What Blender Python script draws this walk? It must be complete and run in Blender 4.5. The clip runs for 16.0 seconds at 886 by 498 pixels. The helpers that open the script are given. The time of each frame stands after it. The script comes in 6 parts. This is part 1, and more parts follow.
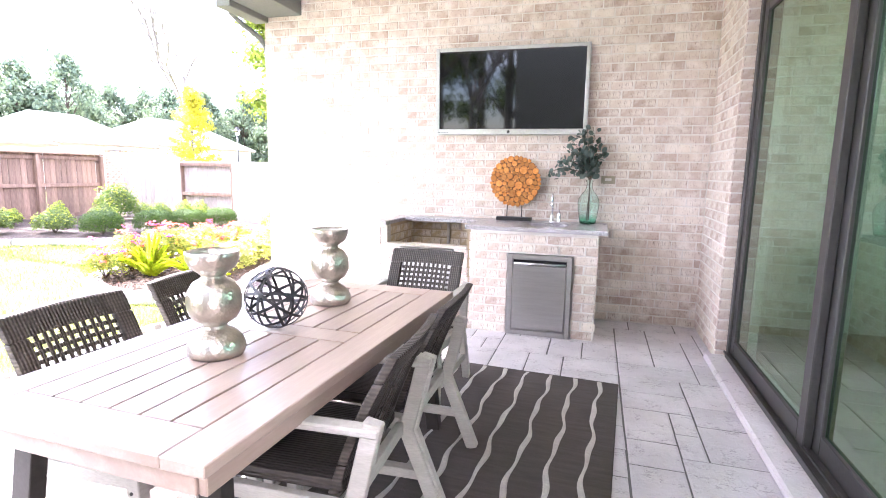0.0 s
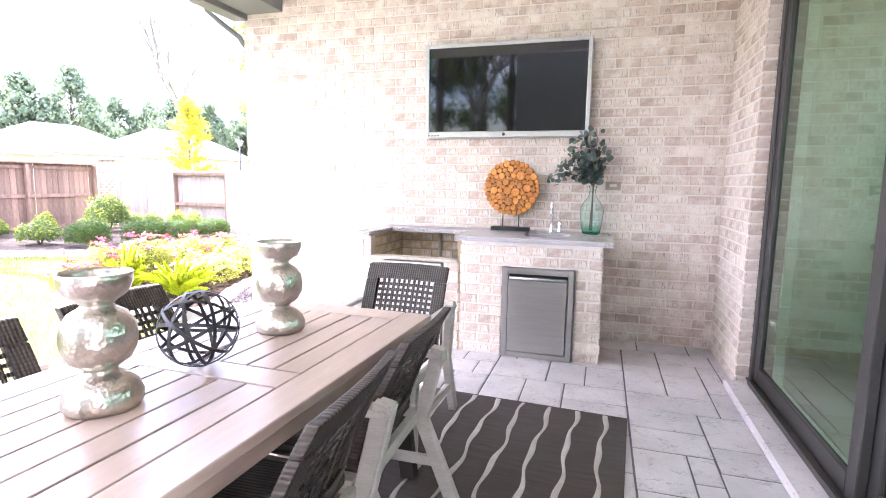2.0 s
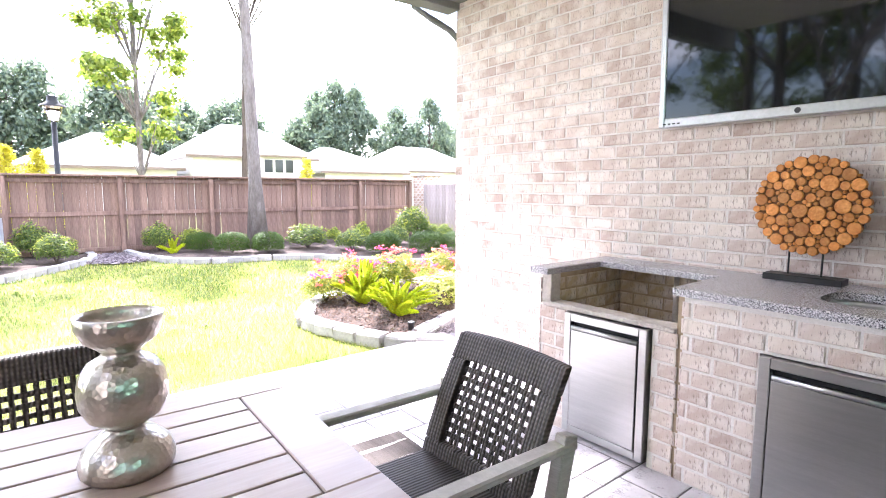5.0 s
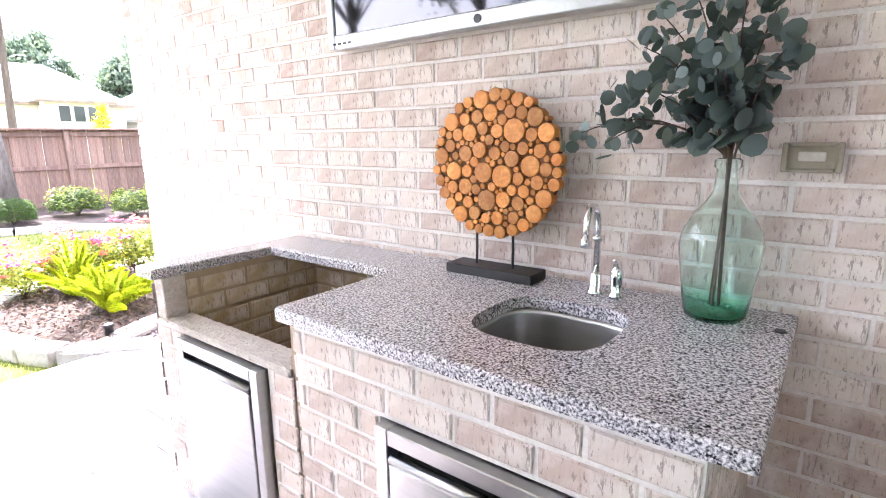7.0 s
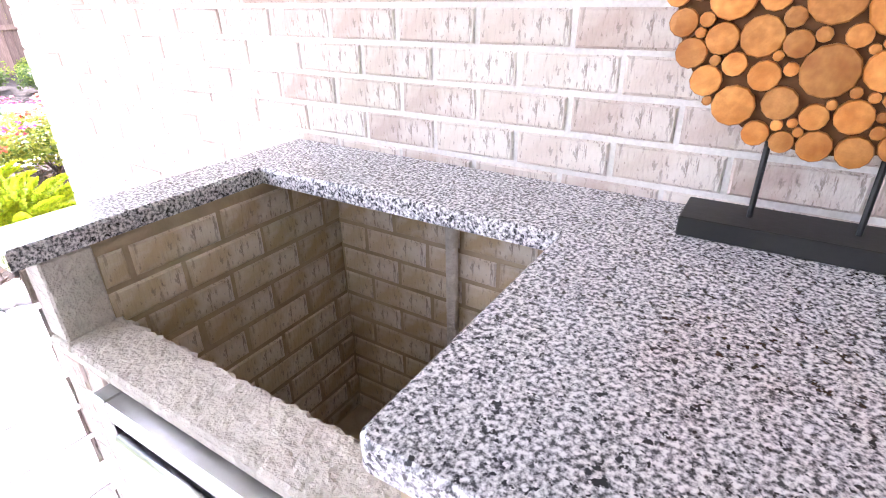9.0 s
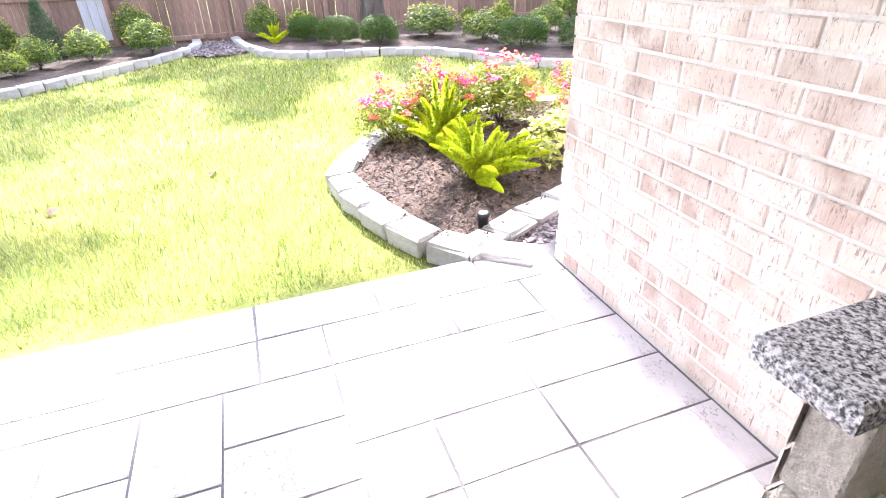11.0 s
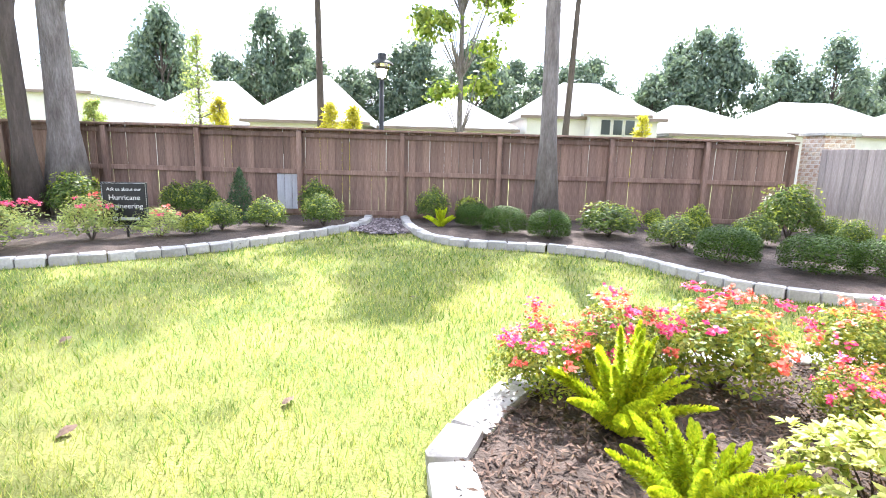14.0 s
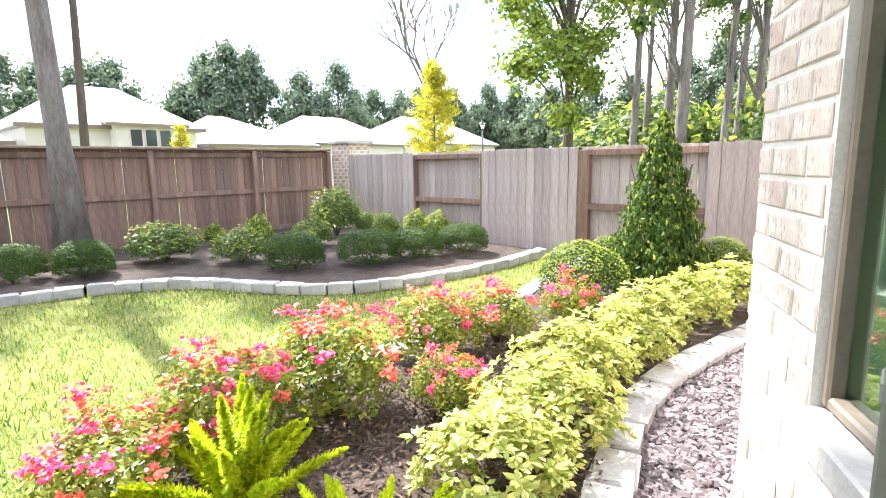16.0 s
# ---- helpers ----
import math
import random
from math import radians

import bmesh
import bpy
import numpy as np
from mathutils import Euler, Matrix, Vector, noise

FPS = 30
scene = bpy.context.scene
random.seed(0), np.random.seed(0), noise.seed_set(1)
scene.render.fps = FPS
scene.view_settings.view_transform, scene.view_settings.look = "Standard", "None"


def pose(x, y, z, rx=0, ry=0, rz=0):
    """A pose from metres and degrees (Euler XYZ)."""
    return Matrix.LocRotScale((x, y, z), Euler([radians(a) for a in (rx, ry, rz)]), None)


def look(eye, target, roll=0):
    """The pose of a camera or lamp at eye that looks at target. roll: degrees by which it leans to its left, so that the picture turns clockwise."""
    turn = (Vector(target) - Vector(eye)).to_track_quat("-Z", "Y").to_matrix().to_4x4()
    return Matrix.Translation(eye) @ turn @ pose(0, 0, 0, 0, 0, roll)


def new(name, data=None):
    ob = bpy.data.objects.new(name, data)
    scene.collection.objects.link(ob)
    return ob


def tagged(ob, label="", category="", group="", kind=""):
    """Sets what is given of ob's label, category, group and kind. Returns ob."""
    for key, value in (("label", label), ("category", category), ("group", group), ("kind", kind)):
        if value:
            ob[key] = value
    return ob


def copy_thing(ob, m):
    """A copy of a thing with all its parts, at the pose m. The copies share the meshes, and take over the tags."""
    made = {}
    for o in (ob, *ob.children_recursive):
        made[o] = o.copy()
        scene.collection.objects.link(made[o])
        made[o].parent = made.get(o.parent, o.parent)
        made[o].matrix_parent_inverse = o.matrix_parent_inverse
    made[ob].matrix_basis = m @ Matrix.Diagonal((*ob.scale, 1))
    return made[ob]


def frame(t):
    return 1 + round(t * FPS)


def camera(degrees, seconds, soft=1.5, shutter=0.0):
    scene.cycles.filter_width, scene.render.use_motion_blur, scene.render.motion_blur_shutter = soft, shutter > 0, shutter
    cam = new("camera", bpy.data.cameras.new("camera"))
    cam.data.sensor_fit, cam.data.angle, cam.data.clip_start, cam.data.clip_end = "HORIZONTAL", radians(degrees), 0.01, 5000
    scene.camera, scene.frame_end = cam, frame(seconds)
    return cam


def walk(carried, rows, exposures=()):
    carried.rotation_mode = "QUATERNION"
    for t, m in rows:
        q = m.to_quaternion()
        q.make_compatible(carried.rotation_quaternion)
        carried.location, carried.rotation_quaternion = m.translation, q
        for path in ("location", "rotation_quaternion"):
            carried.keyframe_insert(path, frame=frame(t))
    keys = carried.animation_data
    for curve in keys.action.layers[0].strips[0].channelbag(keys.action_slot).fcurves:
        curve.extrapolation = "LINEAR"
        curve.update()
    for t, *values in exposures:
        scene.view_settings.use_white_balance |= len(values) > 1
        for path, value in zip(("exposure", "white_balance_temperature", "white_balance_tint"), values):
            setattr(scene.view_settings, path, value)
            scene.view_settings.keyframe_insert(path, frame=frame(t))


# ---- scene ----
cam = camera(80.6, 16.0, 1.0)
PATH = [
    (0, (-0.052, -5.079, 1.368), (-0.603, -3.178, 1.075), 1.1),
    (0.5, (-0.13, -4.96, 1.328), (-0.662, -3.053, 1.042), 1.3),
    (1, (-0.157, -4.887, 1.306), (-0.691, -2.98, 1.026), 1.3),
    (1.5, (-0.159, -4.803, 1.29), (-0.697, -2.896, 1.019), 1.3),
    (2, (-0.045, -4.645, 1.334), (-0.615, -2.745, 1.079), 0.9),
    (2.5, (-0.024, -4.447, 1.346), (-0.655, -2.564, 1.106), 0.6),
    (3, (-0.055, -4.129, 1.343), (-0.766, -2.276, 1.103), 0.6),
    (3.5, (-0.125, -3.974, 1.327), (-1.046, -2.215, 1.085), 0.2),
    (3.7, (-0.102, -3.901, 1.323), (-1.187, -2.235, 1.106), 0.0),
    (5.8, (0.098, -2.408, 1.382), (-1.489, -1.225, 1.098), -0.4),
    (6, (0.095, -2.256, 1.361), (-1.482, -1.066, 1.053), -0.5),
    (6.5, (0.105, -1.861, 1.39), (-1.37, -0.559, 1.028), -0.5),
    (7, (0.105, -1.575, 1.381), (-1.077, -0.017, 0.962), -0.7),
    (7.5, (-0.01, -1.341, 1.381), (-0.902, 0.392, 0.933), -0.5),
    (8, (-0.346, -1.187, 1.338), (-1.174, 0.556, 0.811), -0.2),
    (8.5, (-0.596, -1.112, 1.279), (-1.468, 0.559, 0.613), -0.1),
    (9, (-0.856, -1.002, 1.279), (-1.834, 0.504, 0.397), -1.1),
    (9.5, (-1.025, -0.976, 1.25), (-2.17, 0.307, 0.229), -2.5),
    (10, (-1.274, -1.028, 1.305), (-2.565, 0.04, 0.212), -2.7),
    (10.2, (-1.359, -1.076, 1.313), (-2.706, -0.092, 0.209), -2.6),
    (12.3, (-2.187, -1.4, 1.332), (-4.084, -1.562, 0.72), 1.1),
    (12.5, (-2.303, -1.368, 1.344), (-4.209, -1.59, 0.781), 1.4),
    (13, (-2.552, -1.233, 1.343), (-4.472, -1.522, 0.864), 2.0),
    (13.5, (-2.796, -1.047, 1.329), (-4.734, -1.3, 0.902), 2.1),
    (14, (-3.044, -0.898, 1.309), (-5.008, -0.826, 0.939), 1.6),
    (14.2, (-3.134, -0.846, 1.276), (-5.084, -0.57, 0.931), 1.3),
    (14.5, (-3.251, -0.76, 1.319), (-5.133, -0.171, 0.984), 0.6),
    (15, (-3.399, -0.696, 1.302), (-5.093, 0.319, 0.984), -0.3),
    (15.5, (-3.515, -0.702, 1.306), (-5.008, 0.591, 0.988), -0.9),
    (16, (-3.616, -0.734, 1.3), (-4.928, 0.741, 0.98), -0.9),
]
EXPOSURE = [(0, 3.5, 5880, 26), (3.7, 3.18, 5850, 26), (6, 2.62, 5880, 22), (7, 3.25, 5880, 24), (8, 3.55, 5760, 26), (9, 3.34, 5700, 26), (10.2, 3.0, 5850, 21), (12.3, 1.75, 5950, 22), (13, 1.85, 5850, 21), (14.5, 1.95, 5950, 13), (16, 1.8, 6100, 12)]
walk(cam, [(t, look(eye, target, roll)) for t, eye, target, roll in PATH], EXPOSURE)

# ---- light: an afternoon sun from beyond the side fence, a sky full of bright cloud ----
SUN_TO = Vector((-1.0, 0.10, 1.22)).normalized()
world = bpy.data.worlds.new("world")
scene.world = world
world.use_nodes = True
wn, wl = world.node_tree.nodes, world.node_tree.links
wn.clear()
w_out = wn.new("ShaderNodeOutputWorld")
w_bg = wn.new("ShaderNodeBackground")
w_sky = wn.new("ShaderNodeTexSky")
w_sky.sky_type, w_sky.sun_disc = 'NISHITA', False
w_sky.sun_elevation = math.asin(SUN_TO.z)
w_sky.sun_rotation = math.atan2(SUN_TO.x, SUN_TO.y)
w_tc = wn.new("ShaderNodeTexCoord")
w_map = wn.new("ShaderNodeMapping")
w_map.inputs["Scale"].default_value = (1.0, 1.0, 2.2)
w_noise = wn.new("ShaderNodeTexNoise")
w_noise.inputs["Scale"].default_value, w_noise.inputs["Detail"].default_value = 2.3, 7.0
w_ramp = wn.new("ShaderNodeValToRGB")
w_ramp.color_ramp.elements[0].position, w_ramp.color_ramp.elements[1].position = 0.46, 0.56
w_mix = wn.new("ShaderNodeMixRGB")
w_mix.inputs[2].default_value = (15.5, 15.8, 16.0, 1)
wl.new(w_tc.outputs["Generated"], w_map.inputs["Vector"])
wl.new(w_map.outputs[0], w_noise.inputs["Vector"])
wl.new(w_noise.outputs["Fac"], w_ramp.inputs[0])
wl.new(w_ramp.outputs[0], w_mix.inputs[0])
wl.new(w_sky.outputs[0], w_mix.inputs[1])
wl.new(w_mix.outputs[0], w_bg.inputs[0])
w_bg.inputs[1].default_value = 0.13
wl.new(w_bg.outputs[0], w_out.inputs[0])
sun = new("sun", bpy.data.lights.new("sun", 'SUN'))
sun.data.energy, sun.data.angle, sun.data.color = 5.0, radians(0.6), (1.0, 0.95, 0.86)
sun.matrix_world = look(SUN_TO * 60, (0, 0, 0))


# ---- materials ----
def mat_base(name, rough=0.6, metal=0.0, spec=0.5):
    m = bpy.data.materials.new(name)
    m.use_nodes = True
    b = m.node_tree.nodes["Principled BSDF"]
    b.inputs["Roughness"].default_value = rough
    b.inputs["Metallic"].default_value = metal
    b.inputs["Specular IOR Level"].default_value = spec
    return m, m.node_tree.nodes, m.node_tree.links, b


def noise_node(n, l, scale, detail=4.0, stretch=(1, 1, 1), coord="Object", rough=0.55):
    tc = n.new("ShaderNodeTexCoord")
    mp = n.new("ShaderNodeMapping")
    mp.inputs["Scale"].default_value = stretch
    no = n.new("ShaderNodeTexNoise")
    no.inputs["Scale"].default_value, no.inputs["Detail"].default_value, no.inputs["Roughness"].default_value = scale, detail, rough
    l.new(tc.outputs[coord], mp.inputs[0])
    l.new(mp.outputs[0], no.inputs["Vector"])
    return no


def ramp(n, l, src, stops):
    r = n.new("ShaderNodeValToRGB")
    e = r.color_ramp.elements
    e[0].position, e[0].color = stops[0][0], (*stops[0][1], 1)
    e[1].position, e[1].color = stops[-1][0], (*stops[-1][1], 1)
    for p, c in stops[1:-1]:
        k = e.new(p)
        k.color = (*c, 1)
    l.new(src, r.inputs[0])
    return r


def mix(n, l, a, b, fac, mode='MIX'):
    m = n.new("ShaderNodeMixRGB")
    m.blend_type = mode
    for i, v in ((0, fac), (1, a), (2, b)):
        if isinstance(v, (int, float)):
            m.inputs[i].default_value = v
        elif isinstance(v, tuple):
            m.inputs[i].default_value = (*v, 1)
        else:
            l.new(v, m.inputs[i])
    return m.outputs[0]


def bump(n, l, b, src, strength=0.3, dist=0.01, below=None):
    k = n.new("ShaderNodeBump")
    k.inputs["Strength"].default_value, k.inputs["Distance"].default_value = strength, dist
    l.new(src, k.inputs["Height"])
    if below is not None:
        l.new(below, k.inputs["Normal"])
    l.new(k.outputs[0], b.inputs["Normal"])
    return k.outputs[0]


def grained(name, c1, c2, scale=6.0, stretch=(1, 1, 1), rough=0.7, metal=0.0, relief=0.3, dist=0.005, fine=60.0, piece=0.0, spec=0.4, coord="Object", dark=None):
    """A surface with two scales of variation; piece: how much each separate object differs."""
    m, n, l, b = mat_base(name, rough, metal, spec)
    big = noise_node(n, l, scale, 5, stretch, coord)
    small = noise_node(n, l, fine, 3, stretch, coord)
    r = ramp(n, l, big.outputs["Fac"], ((0.3, c1), (0.7, c2)))
    lo = dark or tuple(v * 0.72 for v in c1)
    f = ramp(n, l, small.outputs["Fac"], ((0.35, (1, 1, 1)), (0.75, (0, 0, 0))))
    col = mix(n, l, r.outputs[0], lo, mix(n, l, f.outputs[0], (0, 0, 0), 0.55))
    if piece:
        oi = n.new("ShaderNodeObjectInfo")
        rr = ramp(n, l, oi.outputs["Random"], ((0.0, (1 - piece,) * 3), (1.0, (1 + piece * 0.6,) * 3)))
        col = mix(n, l, col, rr.outputs[0], 1.0, 'MULTIPLY')
    l.new(col, b.inputs["Base Color"])
    if relief:
        k = bump(n, l, b, big.outputs["Fac"], relief * 0.6, dist * 2)
        bump(n, l, b, small.outputs["Fac"], relief, dist, k)
    return m


def leaf_mat(name, dark, light, glow=0.45, rough=0.45, spec=0.35):
    """Leaves: each clump island has its own tint; light passes through."""
    m, n, l, b = mat_base(name, rough, 0, spec)
    g = n.new("ShaderNodeNewGeometry")
    r = ramp(n, l, g.outputs["Random Per Island"], ((0.0, dark), (1.0, light)))
    l.new(r.outputs[0], b.inputs["Base Color"])
    tr = n.new("ShaderNodeBsdfTranslucent")
    l.new(mix(n, l, r.outputs[0], (1.0, 1.0, 0.45), 0.35, 'SOFT_LIGHT'), tr.inputs["Color"])
    ms = n.new("ShaderNodeMixShader")
    ms.inputs[0].default_value = glow
    l.new(b.outputs[0], ms.inputs[1])
    l.new(tr.outputs[0], ms.inputs[2])
    l.new(ms.outputs[0], n["Material Output"].inputs["Surface"])
    return m


def brick_mat(name, tones):
    """Pale washed brick with vertical drag marks, lime smears, and a tone for each brick."""
    m, n, l, b = mat_base(name, 0.9, 0, 0.2)
    oi = n.new("ShaderNodeObjectInfo")
    g = n.new("ShaderNodeNewGeometry")
    both = n.new("ShaderNodeMath")
    both.operation = 'ADD'
    l.new(oi.outputs["Random"], both.inputs[0])
    l.new(g.outputs["Random Per Island"], both.inputs[1])
    fr = n.new("ShaderNodeMath")
    fr.operation = 'FRACT'
    l.new(both.outputs[0], fr.inputs[0])
    tone = ramp(n, l, fr.outputs[0], tones)
    drag = noise_node(n, l, 30, 4, (3.6, 3.6, 0.5), "Object", 0.72)
    pit = noise_node(n, l, 95, 3, (1.3, 1.3, 0.6))
    wash = noise_node(n, l, 7.5, 5)
    where = noise_node(n, l, 11.0, 3)
    marks = ramp(n, l, drag.outputs["Fac"], ((0.385, (1, 1, 1)), (0.44, (0, 0, 0))))
    there = ramp(n, l, where.outputs["Fac"], ((0.42, (0.15, 0.15, 0.15)), (0.60, (1, 1, 1))))
    pits = ramp(n, l, pit.outputs["Fac"], ((0.33, (1, 1, 1)), (0.39, (0, 0, 0))))
    lime = ramp(n, l, wash.outputs["Fac"], ((0.42, (0, 0, 0)), (0.64, (0.8, 0.8, 0.8))))
    col = mix(n, l, tone.outputs[0], (0.74, 0.685, 0.63), lime.outputs[0])
    col = mix(n, l, col, (0.20, 0.15, 0.125), mix(n, l, (0, 0, 0), mix(n, l, marks.outputs[0], there.outputs[0], 1.0, 'MULTIPLY'), 0.72))
    col = mix(n, l, col, (0.17, 0.13, 0.11), mix(n, l, (0, 0, 0), pits.outputs[0], 0.5))
    l.new(col, b.inputs["Base Color"])
    k = bump(n, l, b, drag.outputs["Fac"], 0.8, 0.006)
    bump(n, l, b, pit.outputs["Fac"], 0.5, 0.003, k)
    return m


def slate_mat():
    """Stamped concrete: cleft slate relief in steps, darker grey veins across it."""
    m, n, l, b = mat_base("stamped_concrete", 0.5, 0, 0.4)
    big = noise_node(n, l, 2.6, 4)
    cleft = noise_node(n, l, 7.0, 5, (1, 1, 1), "Object", 0.7)
    cuts = noise_node(n, l, 16.0, 3, (1.0, 1.8, 1), "Object", 0.6)
    base = ramp(n, l, big.outputs["Fac"], ((0.3, (0.47, 0.44, 0.455)), (0.7, (0.61, 0.575, 0.59))))
    veins = ramp(n, l, cuts.outputs["Fac"], ((0.47, (0, 0, 0)), (0.497, (1, 1, 1)), (0.525, (0, 0, 0))))
    patch = ramp(n, l, cleft.outputs["Fac"], ((0.50, (0, 0, 0)), (0.58, (1, 1, 1))))
    dark_vein = mix(n, l, veins.outputs[0], patch.outputs[0], 1.0, 'MULTIPLY')
    col = mix(n, l, base.outputs[0], (0.24, 0.22, 0.235), mix(n, l, (0, 0, 0), dark_vein, 0.95))
    oi = n.new("ShaderNodeObjectInfo")
    rr = ramp(n, l, oi.outputs["Random"], ((0.0, (0.90, 0.90, 0.91)), (1.0, (1.06, 1.05, 1.05))))
    l.new(mix(n, l, col, rr.outputs[0], 1.0, 'MULTIPLY'), b.inputs["Base Color"])
    step = ramp(n, l, cleft.outputs["Fac"], ((0.42, (0, 0, 0)), (0.47, (0.4, 0.4, 0.4)), (0.53, (0.45, 0.45, 0.45)), (0.57, (1, 1, 1))))
    k = bump(n, l, b, step.outputs[0], 0.8, 0.006)
    bump(n, l, b, cuts.outputs["Fac"], 0.6, 0.006, k)
    return m


M = {}
M["brick"] = brick_mat("pale_brick", ((0.0, (0.49, 0.385, 0.33)), (0.3, (0.63, 0.54, 0.475)), (0.5, (0.55, 0.455, 0.395)), (0.75, (0.42, 0.32, 0.27)), (1.0, (0.70, 0.62, 0.55))))
M["mortar"] = grained("mortar", (0.66, 0.62, 0.58), (0.78, 0.74, 0.70), 9, rough=0.95, relief=0.4, fine=120)
M["slate"] = slate_mat()
M["joint"] = grained("grey_joint", (0.13, 0.12, 0.125), (0.18, 0.167, 0.172), 8, rough=0.9)
M["grass"] = grained("lawn_soil", (0.11, 0.15, 0.025), (0.27, 0.25, 0.075), 1.4, rough=0.95, relief=0.8, dist=0.02, fine=55, dark=(0.07, 0.10, 0.02))
M["mulch"] = grained("mulch", (0.05, 0.036, 0.029), (0.12, 0.086, 0.069), 8, rough=0.95, relief=1.0, dist=0.02, fine=45, dark=(0.02, 0.014, 0.012))
M["stone"] = grained("cut_stone", (0.38, 0.365, 0.355), (0.54, 0.52, 0.50), 7, rough=0.9, relief=0.6, dist=0.006, fine=40, piece=0.2)
M["fence"] = grained("weathered_cedar", (0.185, 0.108, 0.078), (0.345, 0.23, 0.178), 3.0, (3, 3, 0.35), rough=0.85, relief=0.5, dist=0.003, fine=24, piece=0.28, dark=(0.085, 0.055, 0.042))
# same cedar as the side fence, paler with sunlight put into its colour
M["fence_sunlit"] = grained("sunlit_cedar", (0.36, 0.30, 0.285), (0.52, 0.45, 0.43), 3.0, (3, 3, 0.35), rough=0.85, relief=0.5, dist=0.003, fine=24, piece=0.2, dark=(0.17, 0.13, 0.115))
M["pillar"] = brick_mat("tan_brick", ((0.0, (0.38, 0.24, 0.17)), (0.5, (0.46, 0.33, 0.24)), (1.0, (0.52, 0.40, 0.30))))
M["trim"] = grained("bronze_paint", (0.040, 0.038, 0.036), (0.052, 0.050, 0.047), 4, rough=0.45, relief=0.1)
M["eave"] = grained("eave_paint", (0.16, 0.17, 0.15), (0.19, 0.20, 0.18), 3, rough=0.6, relief=0.1)
M["ceil"] = grained("ceiling_paint", (0.74, 0.72, 0.69), (0.80, 0.78, 0.75), 2, rough=0.8, relief=0.1)
M["plaster"] = grained("interior_paint", (0.50, 0.47, 0.42), (0.58, 0.55, 0.49), 2, rough=0.8, relief=0.1)
M["carpet"] = grained("interior_floor", (0.20, 0.15, 0.10), (0.27, 0.20, 0.14), 3, rough=0.6)
M["steel"] = grained("brushed_steel", (0.40, 0.40, 0.39), (0.48, 0.48, 0.47), 3, (1, 1, 14), rough=0.34, metal=1.0, relief=0.08, dist=0.001, fine=60, dark=(0.36, 0.36, 0.35))
M["chrome"], _, _, _b = mat_base("chrome", 0.08, 1.0)
_b.inputs["Base Color"].default_value = (0.75, 0.76, 0.78, 1)
M["black"] = grained("black_paint", (0.012, 0.012, 0.013), (0.02, 0.02, 0.02), 6, rough=0.5, relief=0.1)
M["roof"] = grained("light_shingles", (0.42, 0.41, 0.40), (0.52, 0.51, 0.50), 5, rough=0.9, relief=0.5, fine=18)
M["siding"] = grained("cream_render", (0.60, 0.57, 0.52), (0.68, 0.65, 0.60), 2, rough=0.85)
M["gravel"] = grained("slate_chips", (0.20, 0.17, 0.175), (0.38, 0.33, 0.33), 12, rough=0.85, relief=0.4, fine=50, piece=0.35)
M["bark"] = grained("grey_bark", (0.15, 0.125, 0.11), (0.30, 0.27, 0.25), 5, (2, 2, 0.5), rough=0.95, relief=1.0, dist=0.03, fine=22, dark=(0.06, 0.05, 0.045))
M["bark_dark"] = grained("dark_bark", (0.07, 0.055, 0.045), (0.14, 0.11, 0.09), 5, (2, 2, 0.4), rough=0.95, relief=1.0, dist=0.03, fine=22)


def glass_mat(name, tint=(1, 1, 1), rough=0.0, ior=1.45):
    m, n, l, b = mat_base(name, rough)
    b.inputs["Base Color"].default_value = (*tint, 1)
    b.inputs["Transmission Weight"].default_value = 1.0
    b.inputs["IOR"].default_value = ior
    return m


M["pane"] = glass_mat("window_glass", (0.42, 0.78, 0.50), 0.0, 2.0)


# ---- builders ----
def mesh_ob(name, verts, faces, material, parent=None, label="", smooth=False):
    me = bpy.data.meshes.new(name)
    me.from_pydata([tuple(v) for v in verts], [], [tuple(f) for f in faces])
    if material is not None:
        me.materials.append(material)
    if smooth:
        me.polygons.foreach_set("use_smooth", [True] * len(me.polygons))
    ob = new(name, me)
    if parent is not None:
        ob.parent = parent
    if label:
        ob["label"] = label
    return ob


def part(name, bm, material, parent=None, label="", smooth=False):
    me = bpy.data.meshes.new(name)
    bm.normal_update()
    bm.to_mesh(me)
    bm.free()
    me.materials.append(material)
    if smooth:
        me.polygons.foreach_set("use_smooth", [True] * len(me.polygons))
    ob = new(name, me)
    if parent is not None:
        ob.parent = parent
    if label:
        ob["label"] = label
    return ob


def thing(name, m, label, category, group="", kind=""):
    ob = new(name)
    ob.empty_display_size = 0.1
    ob.matrix_basis = m
    return tagged(ob, label, category, group, kind)


def add_box(bm, x0, x1, y0, y1, z0, z1, bevel=0.0, m=None, seg=1):
    r = bmesh.ops.create_cube(bm, size=1)
    vs = r["verts"]
    for v in vs:
        v.co = Vector(((x0 + x1) / 2 + v.co.x * (x1 - x0), (y0 + y1) / 2 + v.co.y * (y1 - y0), (z0 + z1) / 2 + v.co.z * (z1 - z0)))
    if bevel:
        es = list({e for v in vs for e in v.link_edges})
        out = bmesh.ops.bevel(bm, geom=es, offset=bevel, segments=seg, affect='EDGES', profile=0.5)
        vs = list({v for f in out["faces"] for v in f.verts} | {v for v in vs if v.is_valid})
    if m is not None:
        for v in vs:
            v.co = m @ v.co
    return vs


def box(x0, x1, y0, y1, z0, z1, bevel=0.0, m=None, seg=1):
    bm = bmesh.new()
    add_box(bm, x0, x1, y0, y1, z0, z1, bevel, m, seg)
    return bm


